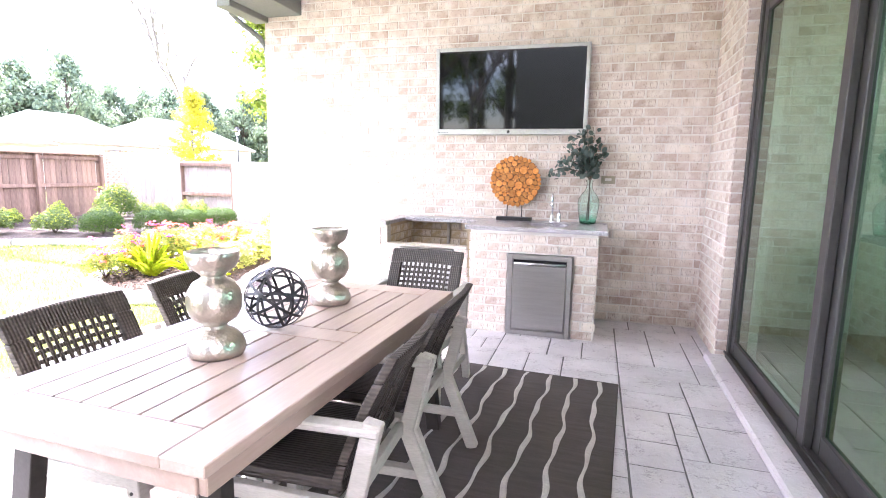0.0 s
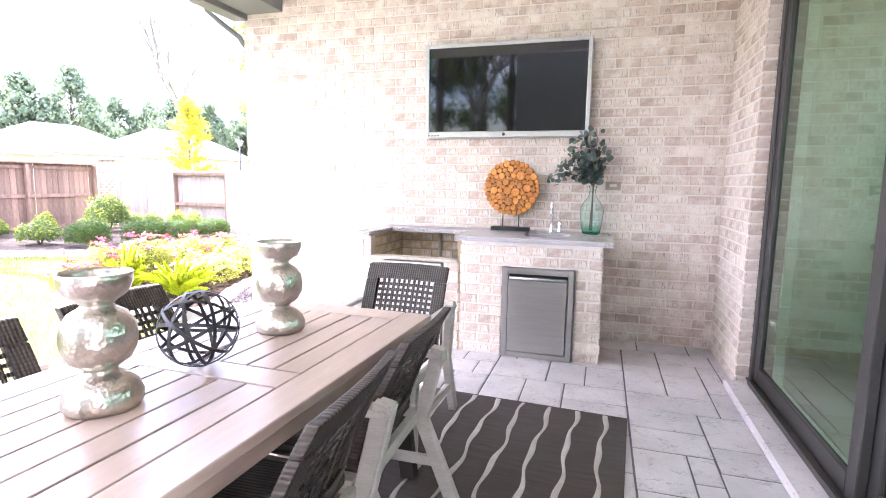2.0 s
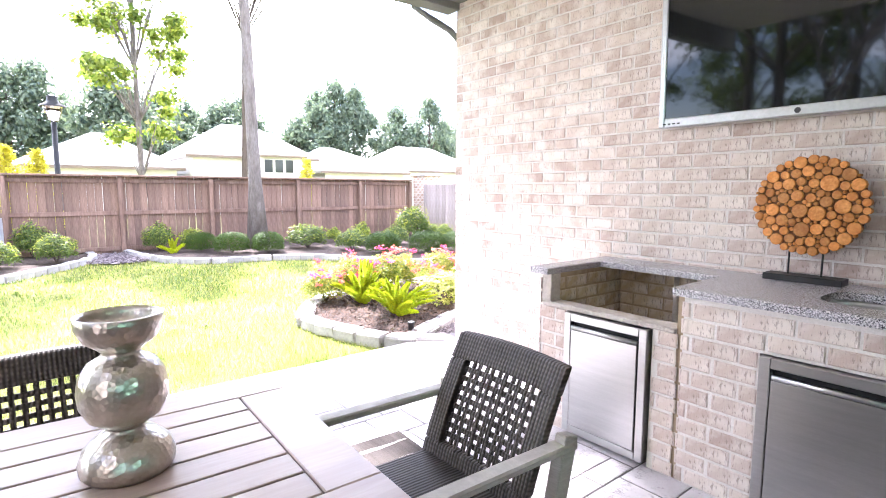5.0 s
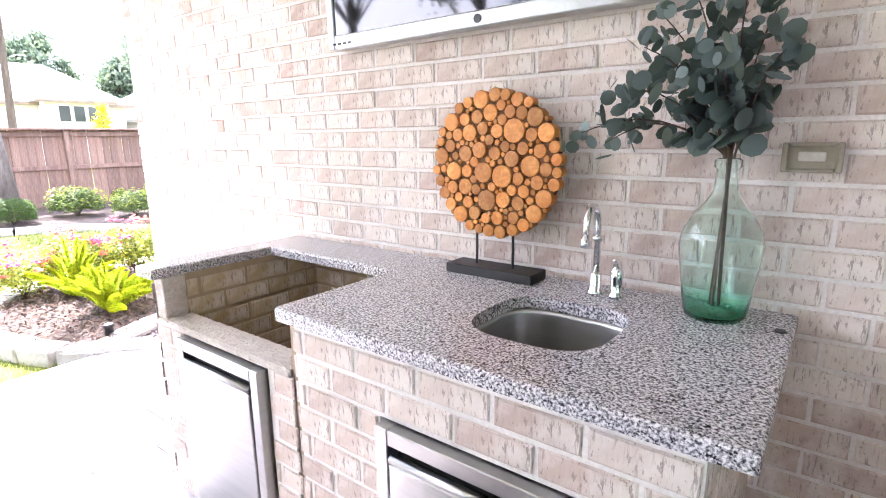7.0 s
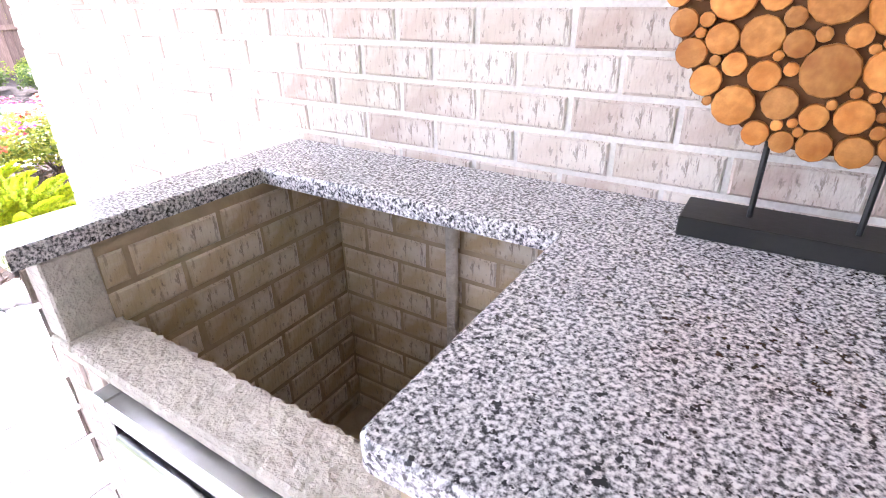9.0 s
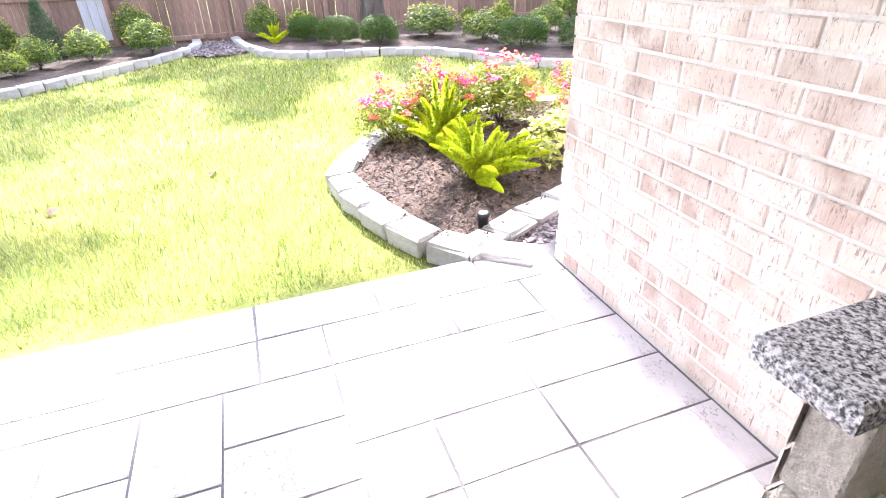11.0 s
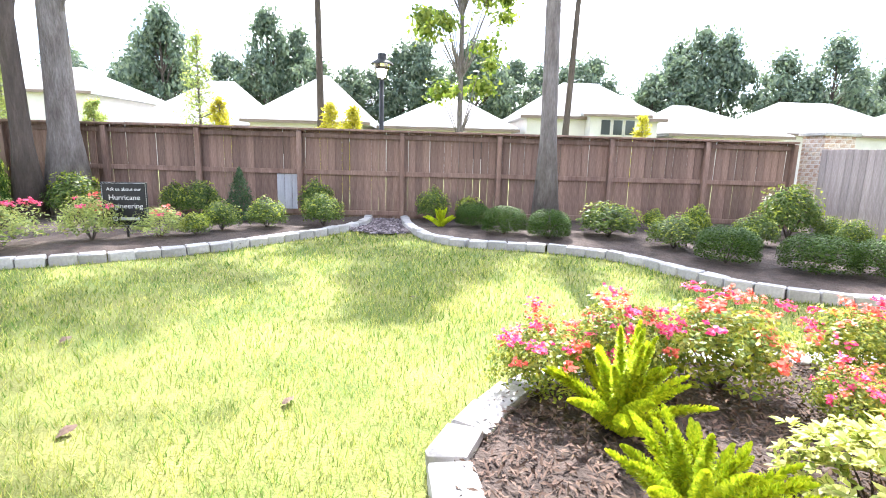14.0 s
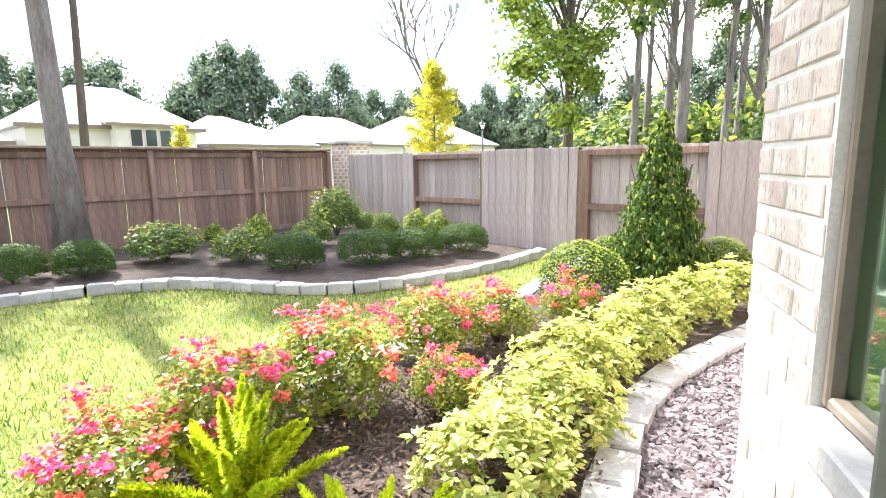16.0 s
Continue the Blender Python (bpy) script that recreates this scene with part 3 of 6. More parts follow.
# ---- woven chairs ----
def build_chair(m):
    ch = thing("dining_chair", m, "dark woven wicker chair with whitewashed wooden frame", "chair", "chairs round the table")
    W, H0, H1 = 0.245, 0.39, 0.845

    def bend(v):
        t = (v.z - 0.39) / 0.455
        return Vector((v.x, v.y - 0.13 * t - 0.06 * t * t + 0.30 * v.x * v.x, v.z - 0.10 * v.x * v.x * t))

    def strip(bm, x0, x1, z0, z1, th, n=8, off=0.0):
        along_x = (x1 - x0) > (z1 - z0)
        rows = []
        for i in range(n + 1):
            f = i / n
            if along_x:
                c = [(x0 + (x1 - x0) * f, -th / 2 + off, z0), (x0 + (x1 - x0) * f, th / 2 + off, z0), (x0 + (x1 - x0) * f, th / 2 + off, z1), (x0 + (x1 - x0) * f, -th / 2 + off, z1)]
            else:
                z = z0 + (z1 - z0) * f
                c = [(x0, -th / 2 + off, z), (x1, -th / 2 + off, z), (x1, th / 2 + off, z), (x0, th / 2 + off, z)]
            rows.append([bm.verts.new(bend(Vector(p))) for p in c])
        for a, b in zip(rows, rows[1:]):
            for k in range(4):
                bm.faces.new((a[k], a[(k + 1) % 4], b[(k + 1) % 4], b[k]))
        bm.faces.new(rows[0][::-1])
        bm.faces.new(rows[-1])

    back = None
    for x0, x1, z0, z1 in ((-W, W, H1 - 0.085, H1), (-W, W, H0, H0 + 0.10), (-W, -W + 0.075, H0 + 0.10, H1 - 0.085), (W - 0.075, W, H0 + 0.10, H1 - 0.085)):
        bm = bmesh.new()
        strip(bm, x0, x1, z0, z1, 0.034)
        bmesh.ops.recalc_face_normals(bm, faces=bm.faces)
        bmesh.ops.bevel(bm, geom=[e for e in bm.edges if e.calc_face_angle(0) > 1.0], offset=0.008, segments=2, affect='EDGES', profile=0.5)
        if back is None:
            back = part("backrest", bm, M["wicker"], ch)
        else:
            part("woven_band", bm, M["wicker"], back)
    bm = bmesh.new()
    for k in range(1, 11):
        x = -W + 0.075 + (2 * W - 0.15) * k / 11
        strip(bm, x - 0.0075, x + 0.0075, H0 + 0.095, H1 - 0.08, 0.006, 6, 0.003 if k % 2 else -0.003)
    for k in range(1, 9):
        z = H0 + 0.10 + (H1 - H0 - 0.185) * k / 9
        strip(bm, -W + 0.07, W - 0.07, z - 0.0075, z + 0.0075, 0.006, 8)
    bmesh.ops.recalc_face_normals(bm, faces=bm.faces)
    part("lattice", bm, M["wicker"], back, "open square-hole woven lattice")
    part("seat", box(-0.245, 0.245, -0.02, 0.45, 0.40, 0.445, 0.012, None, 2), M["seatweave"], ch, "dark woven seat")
    for s in (-1, 1):
        bm = bmesh.new()
        add_beam(bm, (s * 0.275, 0.44, 0.0), (s * 0.275, 0.42, 0.615), 0.042, 0.05, (0, 1, 0), 0.004)
        leg = part("leg", bm, M["white_wood"], ch)
        for z in (0.36, 0.575):
            bmb = bmesh.new()
            lathe([(0, 0.0), (0.006, 0.0), (0.006, 0.003), (0, 0.003)], 8, bmb)
            bolt = part("bolt", bmb, M["black"], leg)
            bolt.matrix_basis = pose(s * 0.2965, 0.425, z, 0, s * 90, 0)
        bm = bmesh.new()
        add_beam(bm, (s * 0.275, -0.20, 0.0), (s * 0.275, -0.055, 0.36), 0.042, 0.055, (0, 1, 0), 0.004)
        add_beam(bm, (s * 0.275, -0.057, 0.345), (s * 0.275, -0.13, 0.66), 0.041, 0.055, (0, 1, 0), 0.004)
        part("leg", bm, M["white_wood"], ch)
        bm = bmesh.new()
        add_box(bm, s * 0.275 - 0.027, s * 0.275 + 0.027, -0.15, 0.46, 0.617, 0.642, 0.006)
        part("arm", bm, M["white_wood"], ch)
        bm = bmesh.new()
        add_beam(bm, (s * 0.275, -0.03, 0.375), (s * 0.275, 0.42, 0.39), 0.03, 0.05, (0, 0, 1), 0.003)
        add_beam(bm, (s * 0.275, -0.115, 0.17), (s * 0.275, 0.43, 0.17), 0.025, 0.04, (0, 0, 1), 0.003)
        part("stretcher", bm, M["white_wood"], ch)
    for y0 in (0.41, -0.05):
        part("rail", box(-0.255, 0.255, y0, y0 + 0.03, 0.34, 0.39, 0.003), M["white_wood"], ch)
    return ch


chair = build_chair(pose(-0.755, -3.54, 0.012, 0, 0, 93))
for x, y, r in ((-0.765, -2.97, 91), (-1.79, -3.63, -90), (-1.79, -3.0, -88), (-1.10, -2.00, 178), (-1.26, -4.75, -2)):
    copy_thing(chair, pose(x, y, 0.012, 0, 0, r))

# ---- table pieces ----
HOLDER = [(0, 0), (0.082, 0), (0.092, 0.012), (0.094, 0.03), (0.085, 0.055), (0.062, 0.078), (0.040, 0.090), (0.036, 0.098), (0.046, 0.106), (0.070, 0.122), (0.084, 0.15), (0.087, 0.18), (0.082, 0.21), (0.066, 0.236), (0.042, 0.25), (0.036, 0.258), (0.046, 0.268), (0.070, 0.285), (0.082, 0.31), (0.085, 0.335), (0.080, 0.337), (0.074, 0.315), (0.055, 0.30), (0, 0.296)]
holder = thing("candle_holder", pose(-1.258, -3.655, TZ), "hammered silver metal pillar candle holder on the table", "candle holder", "candle holders on the table")
prof = []
for (r0, z0), (r1, z1) in zip(HOLDER, HOLDER[1:]):
    prof += [(r0 + (r1 - r0) * k / 2, z0 + (z1 - z0) * k / 2) for k in range(2)]
prof.append(HOLDER[-1])
bm = lathe([(r * 1.02, z * 1.05) for r, z in prof], 44)
for v in bm.verts:
    d = 0.0012 * abs(noise.noise(Vector((v.co.x, v.co.y, v.co.z)) * 42))
    h = math.hypot(v.co.x, v.co.y)
    if h > 0.03 and v.co.z > 0.01:
        v.co.x -= v.co.x / h * d
        v.co.y -= v.co.y / h * d
part("body", bm, M["hammered"], holder, "", True)
copy_thing(holder, pose(-1.236, -2.90, TZ, 0, 0, 70))

orb = thing("decor_orb", pose(-1.236, -3.335, TZ + 0.124, 20, 35, 10), "open sphere of dark metal bands on the table", "ornament")
gold = (1 + 5 ** 0.5) / 2
axes = [Vector(v).normalized() for v in ((0, 1, gold), (0, -1, gold), (1, gold, 0), (-1, gold, 0), (gold, 0, 1), (gold, 0, -1))]
axes += [Vector(v).normalized() for v in ((1, 1, 1), (1, -1, 1), (-1, 1, 1), (-1, -1, 1))]
for k, ax in enumerate(axes):
    q = ax.to_track_quat('Z', 'Y').to_matrix()
    bm = bmesh.new()
    rings = []
    for i in range(48):
        a = 2 * math.pi * i / 48
        ra, rb = 0.1215 - 0.0004 * k, 0.1195 - 0.0004 * k
        rings.append([bm.verts.new(q @ Vector((r * math.cos(a), r * math.sin(a), z))) for r, z in ((ra, -0.0055), (ra, 0.0055), (rb, 0.0055), (rb, -0.0055))])
    for i in range(48):
        a, b = rings[i], rings[(i + 1) % 48]
        for c in range(4):
            bm.faces.new((a[c], a[(c + 1) % 4], b[(c + 1) % 4], b[c]))
    part("band", bm, M["bands"], orb)

# ---- outdoor bar: brick base, cut-out, granite, doors ----
bar = thing("outdoor_bar", pose(0, 0, 0), "pale brick outdoor bar base with an empty grill cut-out", "counter")
FY = -0.735
wall_f = part("front_wall", box(-1.068, -0.745, FY + 0.012, FY + 0.10, 0, 0.885), M["mortar"], bar)
part("front_wall", box(-0.195, -0.012, FY + 0.012, FY + 0.10, 0, 0.885), M["mortar"], bar)
part("lintel", box(-0.745, -0.195, FY + 0.012, FY + 0.10, 0.70, 0.885), M["mortar"], bar)
part("back_board", box(-0.745, -0.195, FY + 0.085, FY + 0.10, 0, 0.70), M["mortar"], bar)
wall_s = part("end_wall", box(-0.10, -0.012, FY + 0.10, 0.0, 0, 0.885), M["mortar"], bar)
wall_d = part("divider", box(-1.10, -1.068, FY + 0.02, -0.002, 0, 0.885), M["block"], bar, "plain dusty block side of the cut-out")
wall_g = part("front_wall", box(-1.908, -1.725, FY + 0.012, FY + 0.10, 0, 0.70), M["mortar"], bar)
part("front_wall", box(-1.215, -1.1, FY + 0.012, FY + 0.10, 0, 0.70), M["mortar"], bar)
part("back_board", box(-1.725, -1.215, FY + 0.085, FY + 0.10, 0, 0.70), M["mortar"], bar)
wall_l = part("end_wall", box(-1.908, -1.852, FY + 0.10, -0.002, 0, 0.885), M["mortar"], bar)
part("end_pier", box(-1.908, -1.842, FY + 0.013, FY + 0.10, 0.725, 0.885, 0.004), M["parge"], bar, "grey cement corner of the cut-out")
bm = box(-1.90, -1.10, FY + 0.004, FY + 0.115, 0.70, 0.727, 0.006)
bmesh.ops.subdivide_edges(bm, edges=[e for e in bm.edges if abs(e.verts[0].co.x - e.verts[1].co.x) > 0.3], cuts=60)
for v in bm.verts:
    if v.co.y > FY + 0.1:
        v.co.y += random.uniform(-0.005, 0.006)
    if v.co.z > 0.72:
        v.co.z += random.uniform(-0.0008, 0.0008)
part("mortar_ledge", bm, M["parge"], bar, "rough mortar ledge of the cut-out")
part("cavity_floor", box(-1.846, -1.102, FY + 0.105, -0.02, 0.0, 0.03), M["block"], bar, "dusty concrete bottom of the cut-out")
part("conduit", tube([(-1.46, -0.032, 0.0), (-1.46, -0.032, 0.88)], 0.016, 10), M["parge"], bar, "", True)
lay(wall_f, (-1.08, FY + 0.012, 0), (1, 0, 0), (0, -1, 0), 1.08, 0.885, ((0.335, 0.885, 0, 0.705),), phase=0.05)
lay(wall_s, (-0.012, 0.0, 0), (0, -1, 0), (1, 0, 0), 0.735, 0.885, phase=0.1)
lay(wall_g, (-1.92, FY + 0.012, 0), (1, 0, 0), (0, -1, 0), 0.84, 0.70, ((0.195, 0.705, 0, 0.705),), phase=0.12)
lay(wall_l, (-1.908, 0.0, 0), (0, -1, 0), (-1, 0, 0), 0.735, 0.885, phase=0.02)
M["dusty_brick"] = brick_mat("dusty_tan_brick", ((0.0, (0.42, 0.315, 0.19)), (0.5, (0.50, 0.39, 0.25)), (1.0, (0.57, 0.455, 0.31))))
lining = part("lining", box(-1.852, -1.849, FY + 0.10, -0.002, 0, 0.884), M["block"], bar, "dusty brown inside of the cut-out")
lay(lining, (-1.849, FY + 0.10, 0), (0, 1, 0), (1, 0, 0), 0.63, 0.885, phase=0.06, material=M["dusty_brick"], depth=0.004)
lining_back = part("lining", box(-1.848, -1.102, -0.012, -0.006, 0, 0.884), M["block"], bar, "dusty brown back of the cut-out")
lay(lining_back, (-1.846, -0.012, 0), (1, 0, 0), (0, -1, 0), 0.742, 0.885, phase=0.1, material=M["dusty_brick"], depth=0.004)


def slab(name, outer, inner, z0, z1, material, parent, chip=0.006):
    """A polished slab with a chamfered rim and an optional hole."""
    bm = bmesh.new()
    def loop(pts, z):
        vs = [bm.verts.new((x, y, z)) for x, y in pts]
        return vs, [bm.edges.new((vs[i], vs[(i + 1) % len(vs)])) for i in range(len(vs))]
    def inset(pts, d):
        out, n = [], len(pts)
        for i in range(n):
            a, p, c = Vector(pts[i - 1]), Vector(pts[i]), Vector(pts[(i + 1) % n])
            e1, e2 = (p - a).normalized(), (c - p).normalized()
            n1, n2 = Vector((-e1.y, e1.x)), Vector((-e2.y, e2.x))
            k = (n1 + n2)
            k = k / max(0.3, k.dot(n1))
            out.append(tuple(p + k * d))
        return out
    def side(a, b):
        for i in range(len(a)):
            j = (i + 1) % len(a)
            bm.faces.new((a[i], a[j], b[j], b[i]))
    top_o, e1 = loop(inset(outer, chip), z1)
    rim_o, _ = loop(outer, z1 - chip)
    low_o, e3 = loop(outer, z0)
    side(low_o, rim_o)
    side(rim_o, top_o)
    tops, lows = list(e1), list(e3)
    if inner:
        top_i, e2 = loop(inner, z1)
        low_i, e4 = loop(inner, z0)
        side(top_i, low_i)
        tops += e2
        lows += e4
    bmesh.ops.triangle_fill(bm, edges=tops, use_beauty=True, use_dissolve=False)
    bmesh.ops.triangle_fill(bm, edges=lows, use_beauty=True, use_dissolve=False)
    bmesh.ops.recalc_face_normals(bm, faces=bm.faces)
    return part(name, bm, material, parent)


def arc(cx, cy, r, a0, a1, n=6):
    return [(cx + r * math.cos(radians(a0 + (a1 - a0) * i / n)), cy + r * math.sin(radians(a0 + (a1 - a0) * i / n))) for i in range(n + 1)]


SX, SY, SA, SB = -0.445, -0.412, 0.176, 0.172
def sink_loop(k, sc=1.0):
    a = 2 * math.pi * k / 40
    c, s = math.cos(a), math.sin(a)
    p = 2 / 4.2 if s > 0 else 2 / 3.0
    return (SX + sc * SA * math.copysign(abs(c) ** p, c), SY + sc * SB * math.copysign(abs(s) ** p, s))
worktop = thing("granite_worktop", pose(0, 0, 0), "speckled grey granite worktop with a round-ended sink hole", "worktop")
outer = arc(-1.098, -0.735, 0.022, 180, 270) + arc(0.052, -0.747, 0.01, 270, 360, 3) + [(0.062, -0.003), (-1.975, -0.003)] + arc(-1.965, -0.747, 0.01, 180, 270, 3) + [(-1.842, -0.757), (-1.842, -0.25), (-1.12, -0.25)]
slab("slab", outer, [sink_loop(k) for k in range(39, -1, -1)], 0.886, 0.922, M["granite"], worktop)
sink = thing("bar_sink", pose(0, 0, 0), "undermount brushed steel bar sink in the granite", "sink")
bm = bmesh.new()
rings = []
for sc, z in ((1.06, 0.884), (1.01, 0.884), (1.0, 0.87), (0.985, 0.77), (0.96, 0.742), (0.90, 0.728), (0.14, 0.722), (0.13, 0.706)):
    rings.append([bm.verts.new((*sink_loop(k, sc), z)) for k in range(40)])
for a, b in zip(rings, rings[1:]):
    for k in range(40):
        bm.faces.new((a[k], b[k], b[(k + 1) % 40], a[(k + 1) % 40]))
bm.faces.new(rings[-1][::-1])
part("bowl", bm, M["steel"], sink, "", True)
part("drain", lathe([(0, 0.7225), (0.020, 0.7225), (0.026, 0.726), (0.028, 0.7255)], 20, None, (SX, SY, 0)), M["chrome"], sink, "", True)


def access_door(x0, x1, z0, z1, label):
    d = thing("access_door", pose(0, FY, 0), label, "cabinet door", "steel doors in the bar")
    w = 0.042
    bm = bmesh.new()
    for a in ((x0, x0 + w, z0, z1), (x1 - w, x1, z0, z1), (x0 + w, x1 - w, z0, z0 + w), (x0 + w, x1 - w, z1 - w, z1)):
        add_box(bm, a[0], a[1], -0.022, 0.06, a[2], a[3], 0.003)
    part("frame", bm, M["steel"], d)
    leaf = part("door", box(x0 + w + 0.006, x1 - w - 0.006, -0.026, 0.02, z0 + w + 0.006, z1 - w - 0.045, 0.003), M["steel"], d)
    bm = bmesh.new()
    add_box(bm, x0 + w + 0.004, x1 - w - 0.004, 0.015, 0.03, z1 - w - 0.045, z1 - w - 0.002)
    part("recess", bm, M["black"], leaf, "dark finger recess")
    part("handle", tube([(x0 + w + 0.01, -0.02, z1 - w - 0.032), (x1 - w - 0.01, -0.02, z1 - w - 0.032)], 0.011, 10), M["steel"], leaf, "round steel handle rail", True)
    return d


access_door(-1.715, -1.225, 0.022, 0.695, "brushed steel access door under the grill cut-out")
access_door(-0.735, -0.205, 0.004, 0.695, "wide brushed steel access door under the sink")

tap = thing("bar_tap", pose(-0.435, -0.12, 0.922), "chrome gooseneck bar tap behind the sink", "tap")
part("base", lathe([(0, 0), (0.024, 0), (0.024, 0.008), (0.017, 0.016), (0.017, 0.06), (0.012, 0.068), (0, 0.068)], 20), M["chrome"], tap, "", True)
pts = [(0, 0, 0.06), (0, 0, 0.21)] + [(0, -0.045 + 0.045 * math.cos(a), 0.21 + 0.055 * math.sin(a)) for a in [math.pi * k / 10 for k in range(1, 10)]] + [(0, -0.09, 0.21), (0, -0.092, 0.185)]
part("spout", tube(pts, 0.0095, 12), M["chrome"], tap, "", True)
part("nozzle", lathe([(0, 0.155), (0.013, 0.155), (0.014, 0.165), (0.0105, 0.19), (0, 0.19)], 16, None, (0, -0.092, 0)), M["chrome"], tap, "", True)
part("collar", lathe([(0.0, 0.158), (0.013, 0.158), (0.0165, 0.164), (0.0165, 0.170), (0.013, 0.176), (0.0, 0.176)], 20), M["chrome"], tap, "", True)
handle = thing("tap_handle", pose(-0.372, -0.125, 0.922), "chrome lever valve beside the tap", "tap")
part("body", lathe([(0, 0), (0.021, 0), (0.021, 0.008), (0.015, 0.015), (0.017, 0.05), (0.019, 0.075), (0.012, 0.092), (0, 0.095)], 20), M["chrome"], handle, "", True)
part("lever", tube([(0, 0, 0.088), (0.0, -0.01, 0.108), (0.004, -0.04, 0.118)], 0.005, 8), M["chrome"], handle, "", True)
stopper = thing("drain_cap", pose(0.035, -0.17, 0.922), "small dark round cap on the granite", "cap")
part("cap", lathe([(0, 0.004), (0.012, 0.004), (0.014, 0), (0, 0)], 14), M["black"], stopper)

# ---- log-slice disc ----
art = thing("log_slice_disc", pose(-0.793, -0.105, 0.922), "round wall of orange log slices on a black stand", "ornament")
part("base", box(-0.165, 0.165, -0.052, 0.052, 0, 0.032, 0.002), M["black"], art, "black wooden base")
for x in (-0.07, 0.07):
    part("rod", tube([(x, 0, 0.03), (x, 0, 0.16)], 0.0045, 8), M["black"], art)
rr_a = random.Random(3)
discs = []
AR = 0.241
a = 0.0
while a < 2 * math.pi - 0.10:
    r = rr_a.choice((0.017, 0.019, 0.021, 0.023, 0.030))
    step = 2 * math.asin(r / (AR - r))
    d = AR - r + rr_a.uniform(-0.003, 0.003)
    discs.append((d * math.cos(a + step / 2), d * math.sin(a + step / 2), r * 0.97))
    a += step
for rad, tries, most in ((0.037, 900, 5), (0.029, 1500, 8), (0.0225, 6000, 26), (0.0185, 9000, 70), (0.0145, 12000, 90), (0.011, 14000, 110), (0.0078, 16000, 150)):
    kept = 0
    for _ in range(tries):
        if kept >= most:
            break
        a, d = rr_a.uniform(0, 2 * math.pi), AR * math.sqrt(rr_a.random())
        r = rad * rr_a.uniform(0.9, 1.08)
        x, z = d * math.cos(a), d * math.sin(a)
        if d + r > AR:
            continue
        if all((x - q[0]) ** 2 + (z - q[1]) ** 2 > ((r + q[2]) * 0.955) ** 2 for q in discs):
            discs.append((x, z, r))
            kept += 1
for x, z, r in discs:
    bm = bmesh.new()
    f = rr_a.uniform(-0.004, 0.004)
    y0, y1 = 0.018, -0.018 + f
    k = 12 if r > 0.015 else 9
    rg = []
    for rr_, yy in ((r * 0.96, y0), (r, y1 + 0.003), (r * 0.94, y1), (r * 0.55, y1 - 0.001)):
        rg.append([bm.verts.new((x + rr_ * math.cos(2 * math.pi * i / k), yy, z + rr_ * math.sin(2 * math.pi * i / k))) for i in range(k)])
    for a, b in zip(rg, rg[1:]):
        for i in range(k):
            bm.faces.new((a[i], a[(i + 1) % k], b[(i + 1) % k], b[i]))
    bm.faces.new(rg[-1])
    ob = part("log_slice", bm, M["log"], art, "", False)
    ob.location = (0, 0, 0.37)
bm = bmesh.new()
add_tube(bm, [(0, 0.017, 0.37), (0, -0.007, 0.37)], 0.228, 40)
part("backing", bm, M["bark_thin"], art)

# ---- green bottle vase with eucalyptus ----
VX, VY = -0.115, -0.135
def vase_glass():
    m, n, l, b = mat_base("green_bottle_glass", 0.02)
    tc = n.new("ShaderNodeTexCoord")
    sp = n.new("ShaderNodeSeparateXYZ")
    l.new(tc.outputs["Object"], sp.inputs[0])
    r = ramp(n, l, sp.outputs["Z"], ((0.0, (0.20, 0.70, 0.48)), (0.09, (0.85, 0.975, 0.935)), (0.40, (0.90, 0.985, 0.955))))
    l.new(r.outputs[0], b.inputs["Base Color"])
    b.inputs["Transmission Weight"].default_value, b.inputs["IOR"].default_value = 1.0, 1.36
    return m
vase = thing("bottle_vase", pose(VX, VY, 0.922), "clear green glass demijohn vase on the granite", "vase")
vp = [(0, 0.008), (0.055, 0.004), (0.066, 0.0), (0.074, 0.012), (0.083, 0.07), (0.094, 0.15), (0.097, 0.19), (0.090, 0.225), (0.068, 0.265), (0.043, 0.295), (0.028, 0.325), (0.025, 0.375), (0.031, 0.380), (0.031, 0.396), (0.027, 0.40)]
vi = [(max(r - 0.004, 0.0), z + (0.006 if z < 0.02 else 0)) for r, z in reversed(vp)]
part("glass", lathe(vp + [(0.024, 0.398)] + vi[1:-1] + [(0, 0.016)], 40), vase_glass(), vase, "", True).visible_shadow = False

